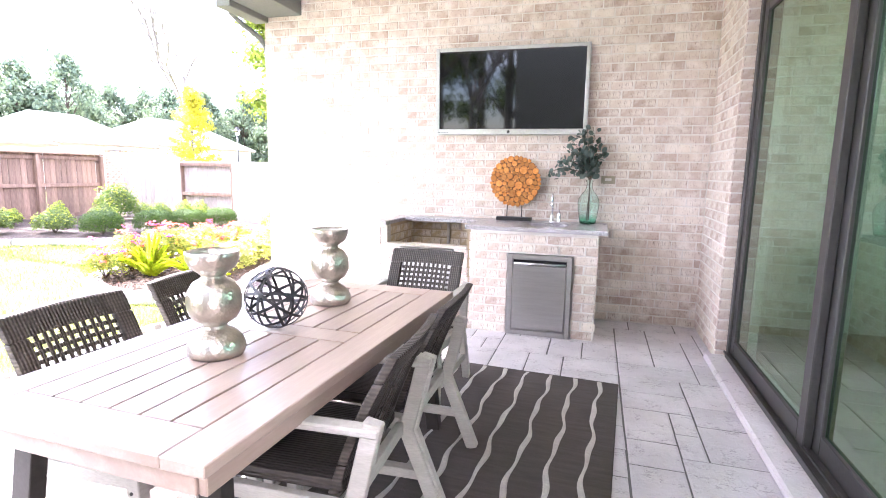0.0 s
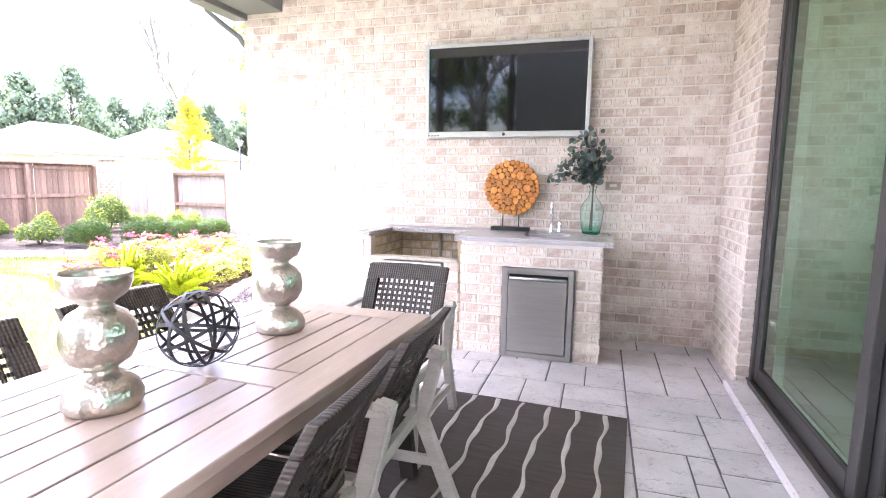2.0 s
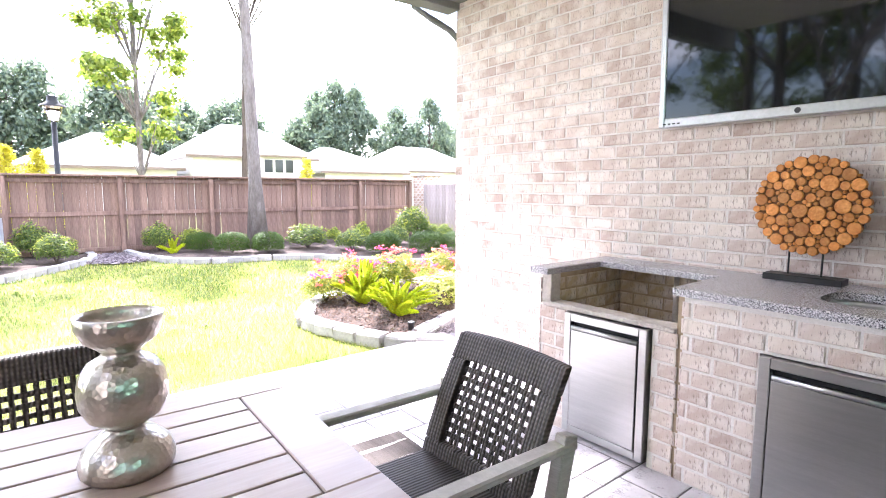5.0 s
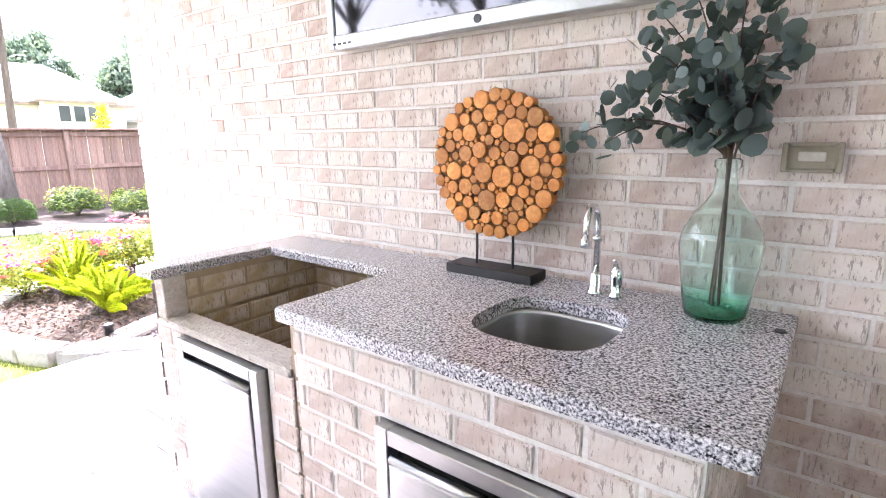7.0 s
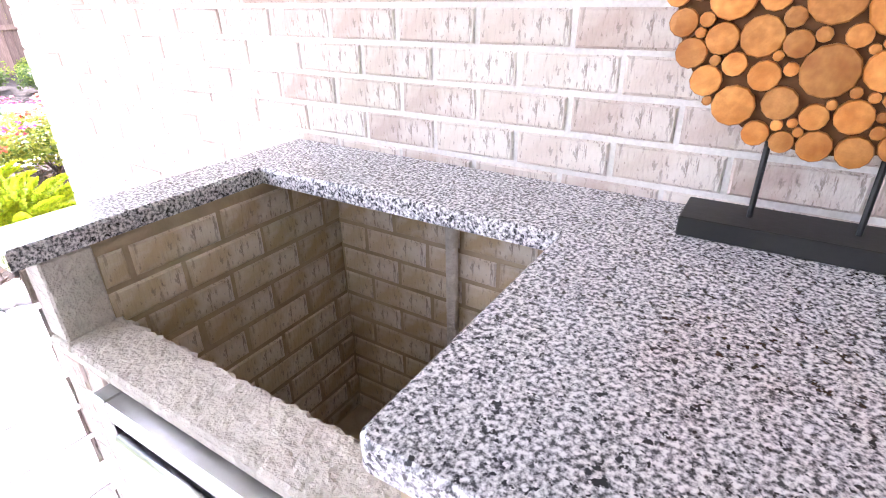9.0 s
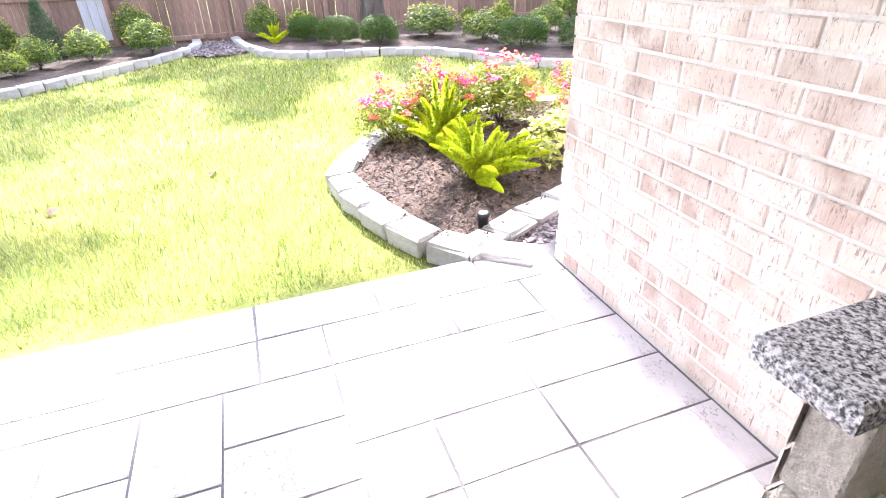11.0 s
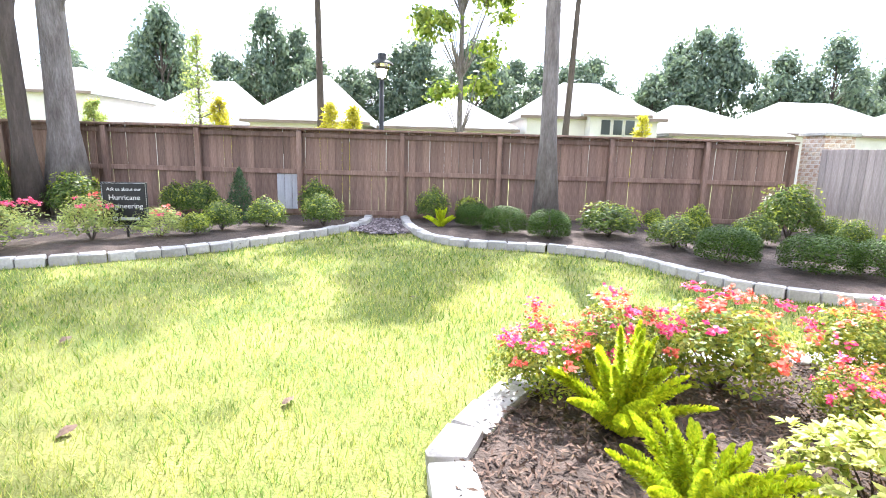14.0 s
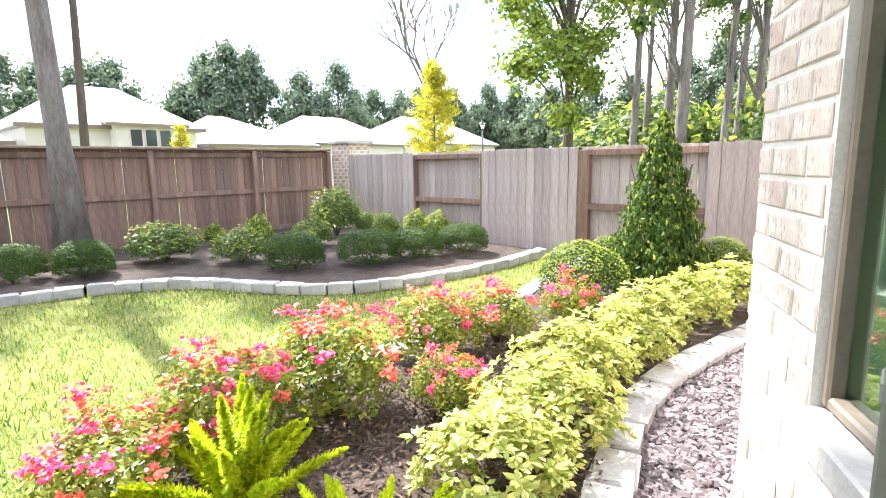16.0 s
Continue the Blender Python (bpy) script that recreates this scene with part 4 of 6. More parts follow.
spray = thing("eucalyptus_spray", pose(VX, VY, 0.93), "dusty green eucalyptus branches standing in the vase", "plant")
rr_e = random.Random(21)
lv, lf = [], []
STEMS = ((-0.36, -0.09, 0.50), (-0.26, -0.12, 0.60), (-0.18, 0.02, 0.74), (-0.10, -0.12, 0.80), (-0.05, 0.03, 0.84), (0.02, -0.08, 0.80), (0.07, -0.03, 0.72), (0.10, -0.10, 0.62), (-0.20, -0.06, 0.66), (-0.02, -0.14, 0.62), (-0.30, -0.02, 0.48), (0.04, 0.0, 0.58), (-0.08, -0.1, 0.56))
for k, (ex, ey, ez) in enumerate(STEMS):
    start = Vector((rr_e.uniform(-0.02, 0.02), rr_e.uniform(-0.02, 0.02), 0.02))
    neck = Vector((rr_e.uniform(-0.012, 0.012), rr_e.uniform(-0.012, 0.012), 0.40))
    end = Vector((ex, ey, ez))
    if k % 3:
        start = neck - Vector((0, 0, 0.012))
    pts = [start, (start + neck) / 2, neck]
    for i in range(1, 8):
        f = i / 7
        p = neck.lerp(end, f)
        p.z += 0.05 * math.sin(f * math.pi) - (0.05 * f * f if k in (0, 1, 10) else 0)
        pts.append(p)
    part("stem", tube(pts, 0.003, 6, True, [0.0035 - 0.0022 * i / 9 for i in range(10)]), M["stem"], spray, "", True)
    for i in range(3, 10):
        for s in range(4):
            r = rr_e.uniform(0.018, 0.036) * (1.0 - 0.04 * (i - 3))
            d = Vector((rr_e.uniform(-1, 1), rr_e.uniform(-1, 1), rr_e.uniform(-0.5, 0.7))).normalized()
            c = pts[i] + d * (r + 0.012) + Vector((rr_e.uniform(-.015, .015), rr_e.uniform(-.015, .015), rr_e.uniform(-.02, .02)))
            nrm = Vector((rr_e.uniform(-1, 1), rr_e.uniform(-1, 0.4), rr_e.uniform(-0.6, 1))).normalized()
            u = nrm.orthogonal().normalized()
            w = nrm.cross(u)
            n0 = len(lv)
            lv.append(c + nrm * r * 0.10)
            for j in range(9):
                a = 2 * math.pi * j / 9
                lv.append(c + (u * math.cos(a) + w * math.sin(a) * 0.88) * r)
            lf += [(n0, n0 + 1 + j, n0 + 1 + (j + 1) % 9) for j in range(9)]
mesh_ob("leaves", lv, lf, M["euca"], spray, "round grey-green leaves", True)

# ---- television, switch box ----
TV_M = pose(-0.885, 0.034, 0) @ pose(0, -0.06, 1.728, 1.5) @ pose(0, 0.06, -1.728)
tv = thing("television", TV_M, "silver-framed flat television on the brick wall", "television")
hw, z0, z1 = 0.717, 1.728, 2.53
bm = bmesh.new()
for a in ((-hw, -hw + 0.036, z0, z1), (hw - 0.036, hw, z0, z1), (-hw + 0.036, hw - 0.036, z0, z0 + 0.052), (-hw + 0.036, hw - 0.036, z1 - 0.034, z1)):
    add_box(bm, a[0], a[1], -0.105, -0.045, a[2], a[3], 0.005)
part("bezel", bm, M["silver"], tv)
part("screen", box(-hw + 0.03, hw - 0.03, -0.096, -0.05, z0 + 0.046, z1 - 0.03), M["screen"], tv, "glossy black screen")
part("back_cover", box(-hw + 0.06, hw - 0.06, -0.05, -0.040, z0 + 0.06, z1 - 0.06, 0.003), M["black"], tv)
part("mount", box(-0.2, 0.2, -0.04, 0.012, z1 - 0.45, z1 - 0.15, 0.003), M["black"], tv)
part("badge", lathe([(0, 0), (0.014, 0), (0.014, 0.003), (0, 0.003)], 20), M["black"], tv, "small dark round badge").matrix_basis = pose(0.0, -0.105, z0 + 0.026, 90)
for k in range(4):
    part("button", box(-hw + 0.03 + 0.028 * k, -hw + 0.046 + 0.028 * k, -0.109, -0.1, z0 + 0.015, z0 + 0.023, 0.002), M["black"], tv)
plate = thing("switch_box", pose(0.045, 0.0, 1.322), "weathered outdoor socket box on the brick wall", "socket")
M["plate"] = grained("olive_plastic", (0.30, 0.27, 0.20), (0.36, 0.33, 0.25), 9, rough=0.6)
bm = bmesh.new()
for a in ((-0.062, -0.048, -0.036, 0.036), (0.048, 0.062, -0.036, 0.036), (-0.048, 0.048, -0.036, -0.026), (-0.048, 0.048, 0.026, 0.036)):
    add_box(bm, a[0], a[1], -0.032, 0.0, a[2], a[3], 0.003)
part("box", bm, M["plate"], plate)
part("plate", box(-0.048, 0.048, -0.018, -0.004, -0.026, 0.026), M["plate"], plate)
part("switch", box(-0.028, 0.028, -0.024, -0.017, -0.009, 0.014, 0.002), M["siding"], plate, "white rocker switch")


# ---- garden ----
M["box_leaf"] = leaf_mat("clipped_box_leaf", (0.022, 0.055, 0.008), (0.085, 0.145, 0.020), 0.3, 0.5, 0.2)
M["haw_leaf"] = leaf_mat("hawthorn_leaf", (0.050, 0.095, 0.022), (0.17, 0.23, 0.055), 0.4)
M["tip_leaf"] = leaf_mat("new_growth_leaf", (0.20, 0.27, 0.03), (0.40, 0.44, 0.07), 0.5)
M["pitto_leaf"] = leaf_mat("variegated_leaf", (0.19, 0.27, 0.03), (0.80, 0.76, 0.27), 0.45)
M["rose_leaf"] = leaf_mat("rose_leaf", (0.08, 0.15, 0.022), (0.42, 0.43, 0.06), 0.45)
M["pink"] = leaf_mat("pink_petal", (0.74, 0.02, 0.17), (0.92, 0.20, 0.36), 0.35)
M["coral"] = leaf_mat("coral_petal", (0.76, 0.08, 0.06), (0.94, 0.33, 0.24), 0.35)
M["fern_leaf"] = leaf_mat("foxtail_needle", (0.36, 0.50, 0.008), (0.80, 0.82, 0.03), 0.5)
M["silver_leaf"] = leaf_mat("pale_shrub_leaf", (0.22, 0.30, 0.10), (0.46, 0.50, 0.16), 0.5)
M["juniper"] = leaf_mat("juniper_needle", (0.025, 0.055, 0.025), (0.07, 0.12, 0.045), 0.3)
M["tree_leaf"] = leaf_mat("oak_leaf", (0.045, 0.085, 0.018), (0.14, 0.19, 0.04), 0.45)
# skyline leaf, paler and bluer: distance haze put into the colour
M["pine_leaf"] = leaf_mat("far_pine_hazed", (0.06, 0.095, 0.07), (0.17, 0.215, 0.14), 0.38)
M["yellow_leaf"] = leaf_mat("yellow_pine", (0.36, 0.34, 0.02), (0.62, 0.55, 0.06), 0.5)
# tree leaf colour lightened, with sunlight put into it
M["lit_tree_leaf"] = leaf_mat("sunlit_leaf", (0.075, 0.135, 0.018), (0.28, 0.33, 0.06), 0.5)
M["blade"] = leaf_mat("grass_blade", (0.06, 0.15, 0.02), (0.52, 0.50, 0.17), 0.45, 0.6, 0.2)
M["straw"] = grained("mulch_chip", (0.09, 0.055, 0.040), (0.20, 0.135, 0.10), 20, rough=0.95)


def leaf_quads(centres, normals, rng, length, width, up=0.2):
    """Folded four-cornered leaves at the given centres, facing about their normals."""
    n = len(centres)
    rv = rng.normal(size=(n, 3))
    nm = normals + 0.55 * rv
    nm[:, 2] += up
    nm /= np.linalg.norm(nm, axis=1, keepdims=True) + 1e-9
    t = np.cross(nm, rng.normal(size=(n, 3)))
    t /= np.linalg.norm(t, axis=1, keepdims=True) + 1e-9
    s = np.cross(nm, t)
    ln = (length * rng.uniform(0.65, 1.25, (n, 1)))
    wd = (width * rng.uniform(0.7, 1.2, (n, 1)))
    v = np.stack([centres - t * ln / 2, centres + s * wd / 2 + nm * wd * 0.12, centres + t * ln / 2, centres - s * wd / 2 + nm * wd * 0.12], 1)
    return v.reshape(-1, 3)


def quad_mesh(name, verts, material, parent=None, label=""):
    n = len(verts) // 4
    me = bpy.data.meshes.new(name)
    me.vertices.add(n * 4)
    me.vertices.foreach_set("co", np.asarray(verts, dtype=np.float32).ravel())
    me.loops.add(n * 4)
    me.loops.foreach_set("vertex_index", np.arange(n * 4, dtype=np.int32))
    me.polygons.add(n)
    me.polygons.foreach_set("loop_start", np.arange(0, n * 4, 4, dtype=np.int32))
    me.polygons.foreach_set("loop_total", np.full(n, 4, dtype=np.int32))
    me.update()
    me.validate()
    me.materials.append(material)
    ob = new(name, me)
    if parent is not None:
        ob.parent = parent
    if label:
        ob["label"] = label
    if n > 12:
        ob["kind"] = "stuff"
    return ob


def shell(rng, n, rx, rz, lump, inner=0.62, low=-0.25, square=1.0):
    """Points and outward normals of an uneven mound that rests on z = 0."""
    d = rng.normal(size=(n * 2, 3))
    d /= np.linalg.norm(d, axis=1, keepdims=True)
    d = d[d[:, 2] > low][:n]
    ph = rng.uniform(0, 6.28, 6)
    b = 1 + lump * (np.sin(5 * d[:, 0] + ph[0]) * np.sin(4 * d[:, 1] + ph[1]) + 0.6 * np.sin(9 * d[:, 0] + 7 * d[:, 2] + ph[2]) * np.sin(8 * d[:, 1] + ph[3]))
    r = rng.uniform(inner, 1.0, len(d)) ** 0.6
    flat = np.sign(d) * np.abs(d) ** square
    p = flat * (r * b)[:, None] * np.array([rx, rx, rz * 0.62])
    p[:, 2] += rz * 0.42
    p[:, 2] = np.maximum(p[:, 2], 0.01)
    return p, d


def twigs(parent, rng, rx, rz, n=7, material=None):
    bm = bmesh.new()
    for k in range(n):
        a = 2 * math.pi * k / n + rng.uniform(-0.3, 0.3)
        e = Vector((rx * 0.6 * math.cos(a), rx * 0.6 * math.sin(a), rz * 0.7))
        add_tube(bm, [(0, 0, -0.03), e * 0.45 + Vector((0, 0, 0.03)), e], 0.01, 5, False, [0.011, 0.008, 0.004])
    part("stem", bm, material or M["bark_dark"], parent)


def whorl_quads(centres, normals, rng, length, width, each):
    """Rosettes of pointed leaves that open from the end of each twig."""
    c = np.repeat(centres, each, axis=0)
    ax = np.repeat(normals + np.array([0, 0, 0.6]), each, axis=0)
    ax /= np.linalg.norm(ax, axis=1, keepdims=True)
    side = np.cross(ax, rng.normal(size=ax.shape))
    side /= np.linalg.norm(side, axis=1, keepdims=True) + 1e-9
    rise = rng.uniform(0.15, 1.1, (len(c), 1))
    d = side + ax * rise
    d /= np.linalg.norm(d, axis=1, keepdims=True)
    s = np.cross(d, ax)
    s /= np.linalg.norm(s, axis=1, keepdims=True) + 1e-9
    ln = length * rng.uniform(0.6, 1.15, (len(c), 1))
    mid = c + d * ln * 0.58
    return np.stack([c, mid + s * width * 0.5 + ax * 0.006, c + d * ln - ax * 0.012, mid - s * width * 0.5 + ax * 0.006], 1).reshape(-1, 3)


SHRUBS = {}


def shrub(kind, x, y, width, height, z=0.0, rz=0.0):
    """Places a shrub of a kind; kinds are built once and copied with their own size and turn."""
    spec = SHRUB_KINDS[kind]
    variant = (kind, int(abs(x * 7 + y * 13)) % 2)
    m = pose(x, y, z, 0, 0, rz) @ Matrix.Diagonal((width, width, height, 1))
    if variant not in SHRUBS:
        rng = np.random.default_rng(abs(hash_name(kind)) % 9999 + variant[1])
        ob = thing(spec["name"], m, spec["label"], "shrub", spec.get("group", ""))
        rx, hz = 0.5, 1.0
        p, d = shell(rng, spec["n"], rx, hz, spec["lump"], spec.get("inner", 0.6), -0.35, spec.get("square", 1.0))
        if spec.get("cone"):
            t = rng.uniform(0, 1, spec["n"]) ** 1.35
            a = rng.uniform(0, 6.283, spec["n"])
            r = (0.5 * (1 - t) ** 0.8 * np.minimum(1, 0.72 + t * 3)) * rng.uniform(0.6, 1.06, spec["n"]) * (1 + 0.22 * np.sin(a * 4 + t * 17) * np.sin(a * 3 - t * 23))
            p = np.stack([r * np.cos(a), r * np.sin(a), 0.03 + t * 0.97], 1)
            d = np.stack([np.cos(a), np.sin(a), np.full(len(a), 0.35)], 1)
        if spec.get("whorls"):
            lv = whorl_quads(p, d, rng, spec["leaf"], spec["leaf"] * spec["ratio"], spec["whorls"])
        else:
            lv = leaf_quads(p, d, rng, spec["leaf"], spec["leaf"] * spec["ratio"])
        quad_mesh("foliage", lv, spec["mat"], ob)
        if spec.get("tips"):
            q, e = shell(rng, spec["tips"], rx * 1.02, hz * 1.04, spec["lump"], 0.93, 0.05)
            if spec.get("cone"):
                k = rng.choice(len(p), spec["tips"], replace=False)
                q, e = p[k] + d[k] * 0.015, d[k]
            quad_mesh("new_growth", leaf_quads(q, e, rng, spec["leaf"] * 1.05, spec["leaf"] * spec["ratio"]), M["tip_leaf"], ob, "yellow-green new growth")
        if spec.get("flowers"):
            for mat_name, share in (("pink", 0.45), ("coral", 0.55)):
                cl, ce = shell(rng, max(4, int(spec["flowers"] * share)), rx * 1.03, hz * 1.05, spec["lump"], 0.95, 0.25)
                pts, nr = [], []
                for c, e in zip(cl, ce):
                    k = rng.integers(6, 15)
                    off = rng.normal(size=(k, 3)) * np.array([0.040, 0.040, 0.030])
                    for o in off:
                        for _ in range(5):
                            pts.append(c + o + rng.normal(size=3) * 0.011)
                            nr.append(e)
                quad_mesh("blossom", leaf_quads(np.array(pts), np.array(nr), rng, 0.042, 0.035), M[mat_name], ob, mat_name + " rose clusters")
        twigs(ob, rng, rx, hz)
        SHRUBS[variant] = ob
        return ob
    c = copy_thing(SHRUBS[variant], pose(x, y, z, 0, 0, rz))
    c.matrix_basis = m
    return c


def hash_name(s):
    v = 7
    for ch in s:
        v = (v * 31 + ord(ch)) % 1000003
    return v


SHRUB_KINDS = {
    "box": dict(name="box_shrub", label="dark green clipped box shrub in mulch", n=9000, lump=0.025, leaf=0.04, ratio=0.6, mat=M["box_leaf"], square=0.8, group="clipped shrubs by the fence"),
    "ball": dict(name="round_shrub", label="rounded green shrub with yellow-green top", n=7500, lump=0.04, leaf=0.036, ratio=0.6, mat=M["box_leaf"], tips=1500),
    "haw": dict(name="hawthorn_shrub", label="loose green shrub with pale leaf tips in mulch", n=2600, lump=0.14, leaf=0.085, ratio=0.45, mat=M["haw_leaf"], tips=260, inner=0.4, group="loose shrubs by the fence"),
    "yellow": dict(name="golden_shrub", label="small golden green shrub beside the fence", n=1300, lump=0.16, leaf=0.11, ratio=0.45, mat=M["haw_leaf"], tips=700, inner=0.3, group="golden shrubs by the fence"),
    "pale": dict(name="pale_shrub", label="airy pale green shrub in the mulch bed", n=3800, lump=0.10, leaf=0.06, ratio=0.35, mat=M["silver_leaf"], inner=0.4),
    "pitto": dict(name="variegated_shrub", label="cream and green variegated shrub in the near bed", n=300, lump=0.24, leaf=0.115, ratio=0.34, mat=M["pitto_leaf"], inner=0.55, whorls=9, group="variegated shrubs along the stone edge"),
    "rose": dict(name="rose_bush", label="low rose bush with pink and coral blossom", n=3600, lump=0.24, leaf=0.062, ratio=0.5, mat=M["rose_leaf"], flowers=44, inner=0.35, group="rose bushes"),
    "rose_far": dict(name="rose_bush", label="pale rose bush with coral pink blossom", n=2400, lump=0.15, leaf=0.06, ratio=0.5, mat=M["silver_leaf"], flowers=14, inner=0.4, group="rose bushes in the far bed"),
    "holly": dict(name="holly_tree", label="young cone-shaped holly with glossy leaves", n=13000, lump=0.1, leaf=0.045, ratio=0.5, mat=M["box_leaf"], tips=1300, cone=True),
    "juniper": dict(name="juniper", label="small dark upright juniper by the fence", n=3000, lump=0.1, leaf=0.10, ratio=0.18, mat=M["juniper"], cone=True),
}

# stone-edged beds
ISLAND_OUT = [(-3.66, -0.20), (-3.86, -0.43), (-4.16, -0.60), (-4.50, -0.70), (-4.90, -0.77), (-5.22, -0.74), (-5.60, -0.52), (-5.95, -0.18), (-6.20, 0.40), (-6.28, 1.2), (-6.25, 2.2), (-6.35, 3.2), (-6.55, 4.3), (-6.75, 5.3), (-6.8, 6.12)]
ISLAND_IN = [(-3.80, -0.30), (-4.02, 0.10), (-4.24, 0.60), (-4.40, 1.12), (-4.54, 1.57), (-4.62, 2.0), (-4.60, 2.7), (-4.47, 3.35), (-4.32, 4.2), (-4.2, 6.12)]
RIGHT_BED = [(-13.28, -1.30), (-12.45, -1.22), (-11.75, -1.06), (-11.05, -0.80), (-10.62, -0.28), (-10.42, 0.75), (-10.13, 1.5), (-9.58, 1.97), (-8.8, 2.25), (-8.25, 2.6), (-7.94, 3.05), (-7.70, 4.0), (-7.6, 4.75), (-7.64, 5.7), (-7.7, 6.12)]
LEFT_BED = [(-10.4, -16), (-9.2, -11), (-8.7, -9.5), (-8.55, -8.24), (-8.42, -6.93), (-8.63, -5.76), (-9.05, -4.86), (-9.75, -3.84), (-10.8, -2.99), (-11.7, -2.35), (-12.3, -2.05), (-12.8, -1.98), (-13.28, -2.0)]


def along_path(pts, step):
    out, carry = [], 0.0
    for (x0, y0), (x1, y1) in zip(pts, pts[1:]):
        ln = math.hypot(x1 - x0, y1 - y0)
        s = carry
        while s < ln:
            f = s / ln
            out.append((x0 + (x1 - x0) * f, y0 + (y1 - y0) * f, math.degrees(math.atan2(y1 - y0, x1 - x0))))
            s += step
        carry = s - ln
    return out


def smooth_path(pts, rounds=2):
    for _ in range(rounds):
        q = [pts[0]]
        for a, b in zip(pts, pts[1:]):
            q += [(a[0] * 0.75 + b[0] * 0.25, a[1] * 0.75 + b[1] * 0.25), (a[0] * 0.25 + b[0] * 0.75, a[1] * 0.25 + b[1] * 0.75)]
        pts = q + [pts[-1]]
    return pts


def block_data(seed, ln, wd, ht):
    rr = random.Random(seed)
    bm = box(-ln / 2, ln / 2, -wd / 2, wd / 2, 0, ht, 0.014)
    for v in bm.verts:
        v.co += Vector((rr.uniform(-.008, .008), rr.uniform(-.010, .010), rr.uniform(-.006, .006) if v.co.z > 0.05 else 0))
    me = bpy.data.meshes.new("edging_stone")
    bm.to_mesh(me)
    bm.free()
    me.materials.append(M["stone"])
    return me


BLOCKS = {(w, k): block_data(100 + k, 0.272, w, 0.125) for k in range(5) for w in (0.15, 0.19)}


def stone_edge(name, label, pts, wd):
    root = tagged(thing(name, pose(0, 0, LAWN), "", ""), label, "edging", "", "structure")
    rr = random.Random(len(pts))
    for x, y, a in along_path(smooth_path(pts), 0.283):
        ob = new("edging_stone", BLOCKS[(wd, rr.randrange(5))])
        ob.parent = root
        ob.matrix_basis = pose(x + rr.uniform(-.008, .008), y + rr.uniform(-.008, .008), rr.uniform(-.008, 0.0), rr.uniform(-2, 2), rr.uniform(-2, 2), a + rr.uniform(-4, 4))
    return root


stone_edge("edging_island", "pale cut-stone edging of the near flower bed", ISLAND_OUT, 0.19)
stone_edge("edging_house", "pale cut-stone edging beside the slate chips", ISLAND_IN, 0.19)
stone_edge("edging_fence", "pale stone edging of the bed under the fence", RIGHT_BED, 0.15)
stone_edge("edging_far", "pale stone edging of the rose bed", LEFT_BED, 0.15)


def inside(poly, x, y):
    c = False
    for (x0, y0), (x1, y1) in zip(poly, poly[1:] + poly[:1]):
        if (y0 > y) != (y1 > y) and x < (x1 - x0) * (y - y0) / (y1 - y0) + x0:
            c = not c
    return c


P_ISLAND = smooth_path(ISLAND_OUT, 1) + smooth_path(ISLAND_IN, 1)[::-1]
P_RIGHT = smooth_path(RIGHT_BED, 1) + [(-13.36, 6.15)]
P_LEFT = smooth_path(LEFT_BED, 1) + [(-13.36, -16)]
P_CHIPS = smooth_path(ISLAND_IN, 1) + [(-3.9, 6.1), (-3.9, 0.9), (-3.56, 0.1), (-3.72, -0.12)]
P_GAP = [(-13.36, -1.35), (-12.4, -1.2), (-11.75, -1.1), (-11.5, -1.6), (-11.9, -2.2), (-12.8, -2.0), (-13.36, -2.0)]


def bed(name, poly, cell, label, z0, amp, material):
    xs_, ys_ = [p[0] for p in poly], [p[1] for p in poly]
    nx, ny = int((max(xs_) - min(xs_)) / cell) + 2, int((max(ys_) - min(ys_)) / cell) + 2
    idx, vs, fs = {}, [], []

    def vert(i, j):
        if (i, j) not in idx:
            x, y = min(xs_) + i * cell, min(ys_) + j * cell
            idx[i, j] = len(vs)
            vs.append((x, y, z0 + amp * (noise.noise((x * 1.3, y * 1.3, 1)) + 0.5 * noise.noise((x * 6, y * 6, 2)) + 0.35 * noise.noise((x * 15, y * 15, 5)))))
        return idx[i, j]
    for i in range(nx):
        for j in range(ny):
            if inside(poly, min(xs_) + (i + 0.5) * cell, min(ys_) + (j + 0.5) * cell):
                fs.append((vert(i, j), vert(i + 1, j), vert(i + 1, j + 1), vert(i, j + 1)))
    return tagged(mesh_ob(name, vs, fs, material, None, "", True), label, "bed", "", "structure")


bed("bed_island", P_ISLAND, 0.05, "dark bark mulch in the near flower bed", 0.0, 0.02, M["mulch"])
bed("bed_fence", P_RIGHT, 0.12, "dark bark mulch under the side fence", 0.0, 0.03, M["mulch"])
bed("bed_far", P_LEFT, 0.14, "dark bark mulch in the rose bed", 0.0, 0.03, M["mulch"])
bed("bed_chips", P_CHIPS, 0.06, "bed of slate chips beside the house wall", -0.045, 0.01, M["gravel"])
bed("bed_gap", P_GAP, 0.1, "gravel gap between the two beds", -0.06, 0.01, M["gravel"])

rng_c = np.random.default_rng(8)
def scatter(poly, n, rng):
    xs_, ys_ = [p[0] for p in poly], [p[1] for p in poly]
    out = []
    while len(out) < n:
        x, y = rng.uniform(min(xs_), max(xs_)), rng.uniform(min(ys_), max(ys_))
        if inside(poly, x, y):
            out.append((x, y))
    return np.array(out)


pts = scatter([p for p in P_ISLAND if p[1] < 3.3], 9000, rng_c)
pts3 = np.concatenate([pts, np.full((len(pts), 1), 0.016) + rng_c.uniform(-0.01, 0.015, (len(pts), 1))], 1)
quad_mesh("mulch_chips", leaf_quads(pts3, np.tile([0, 0, 1.0], (len(pts), 1)), rng_c, 0.05, 0.014), M["straw"])
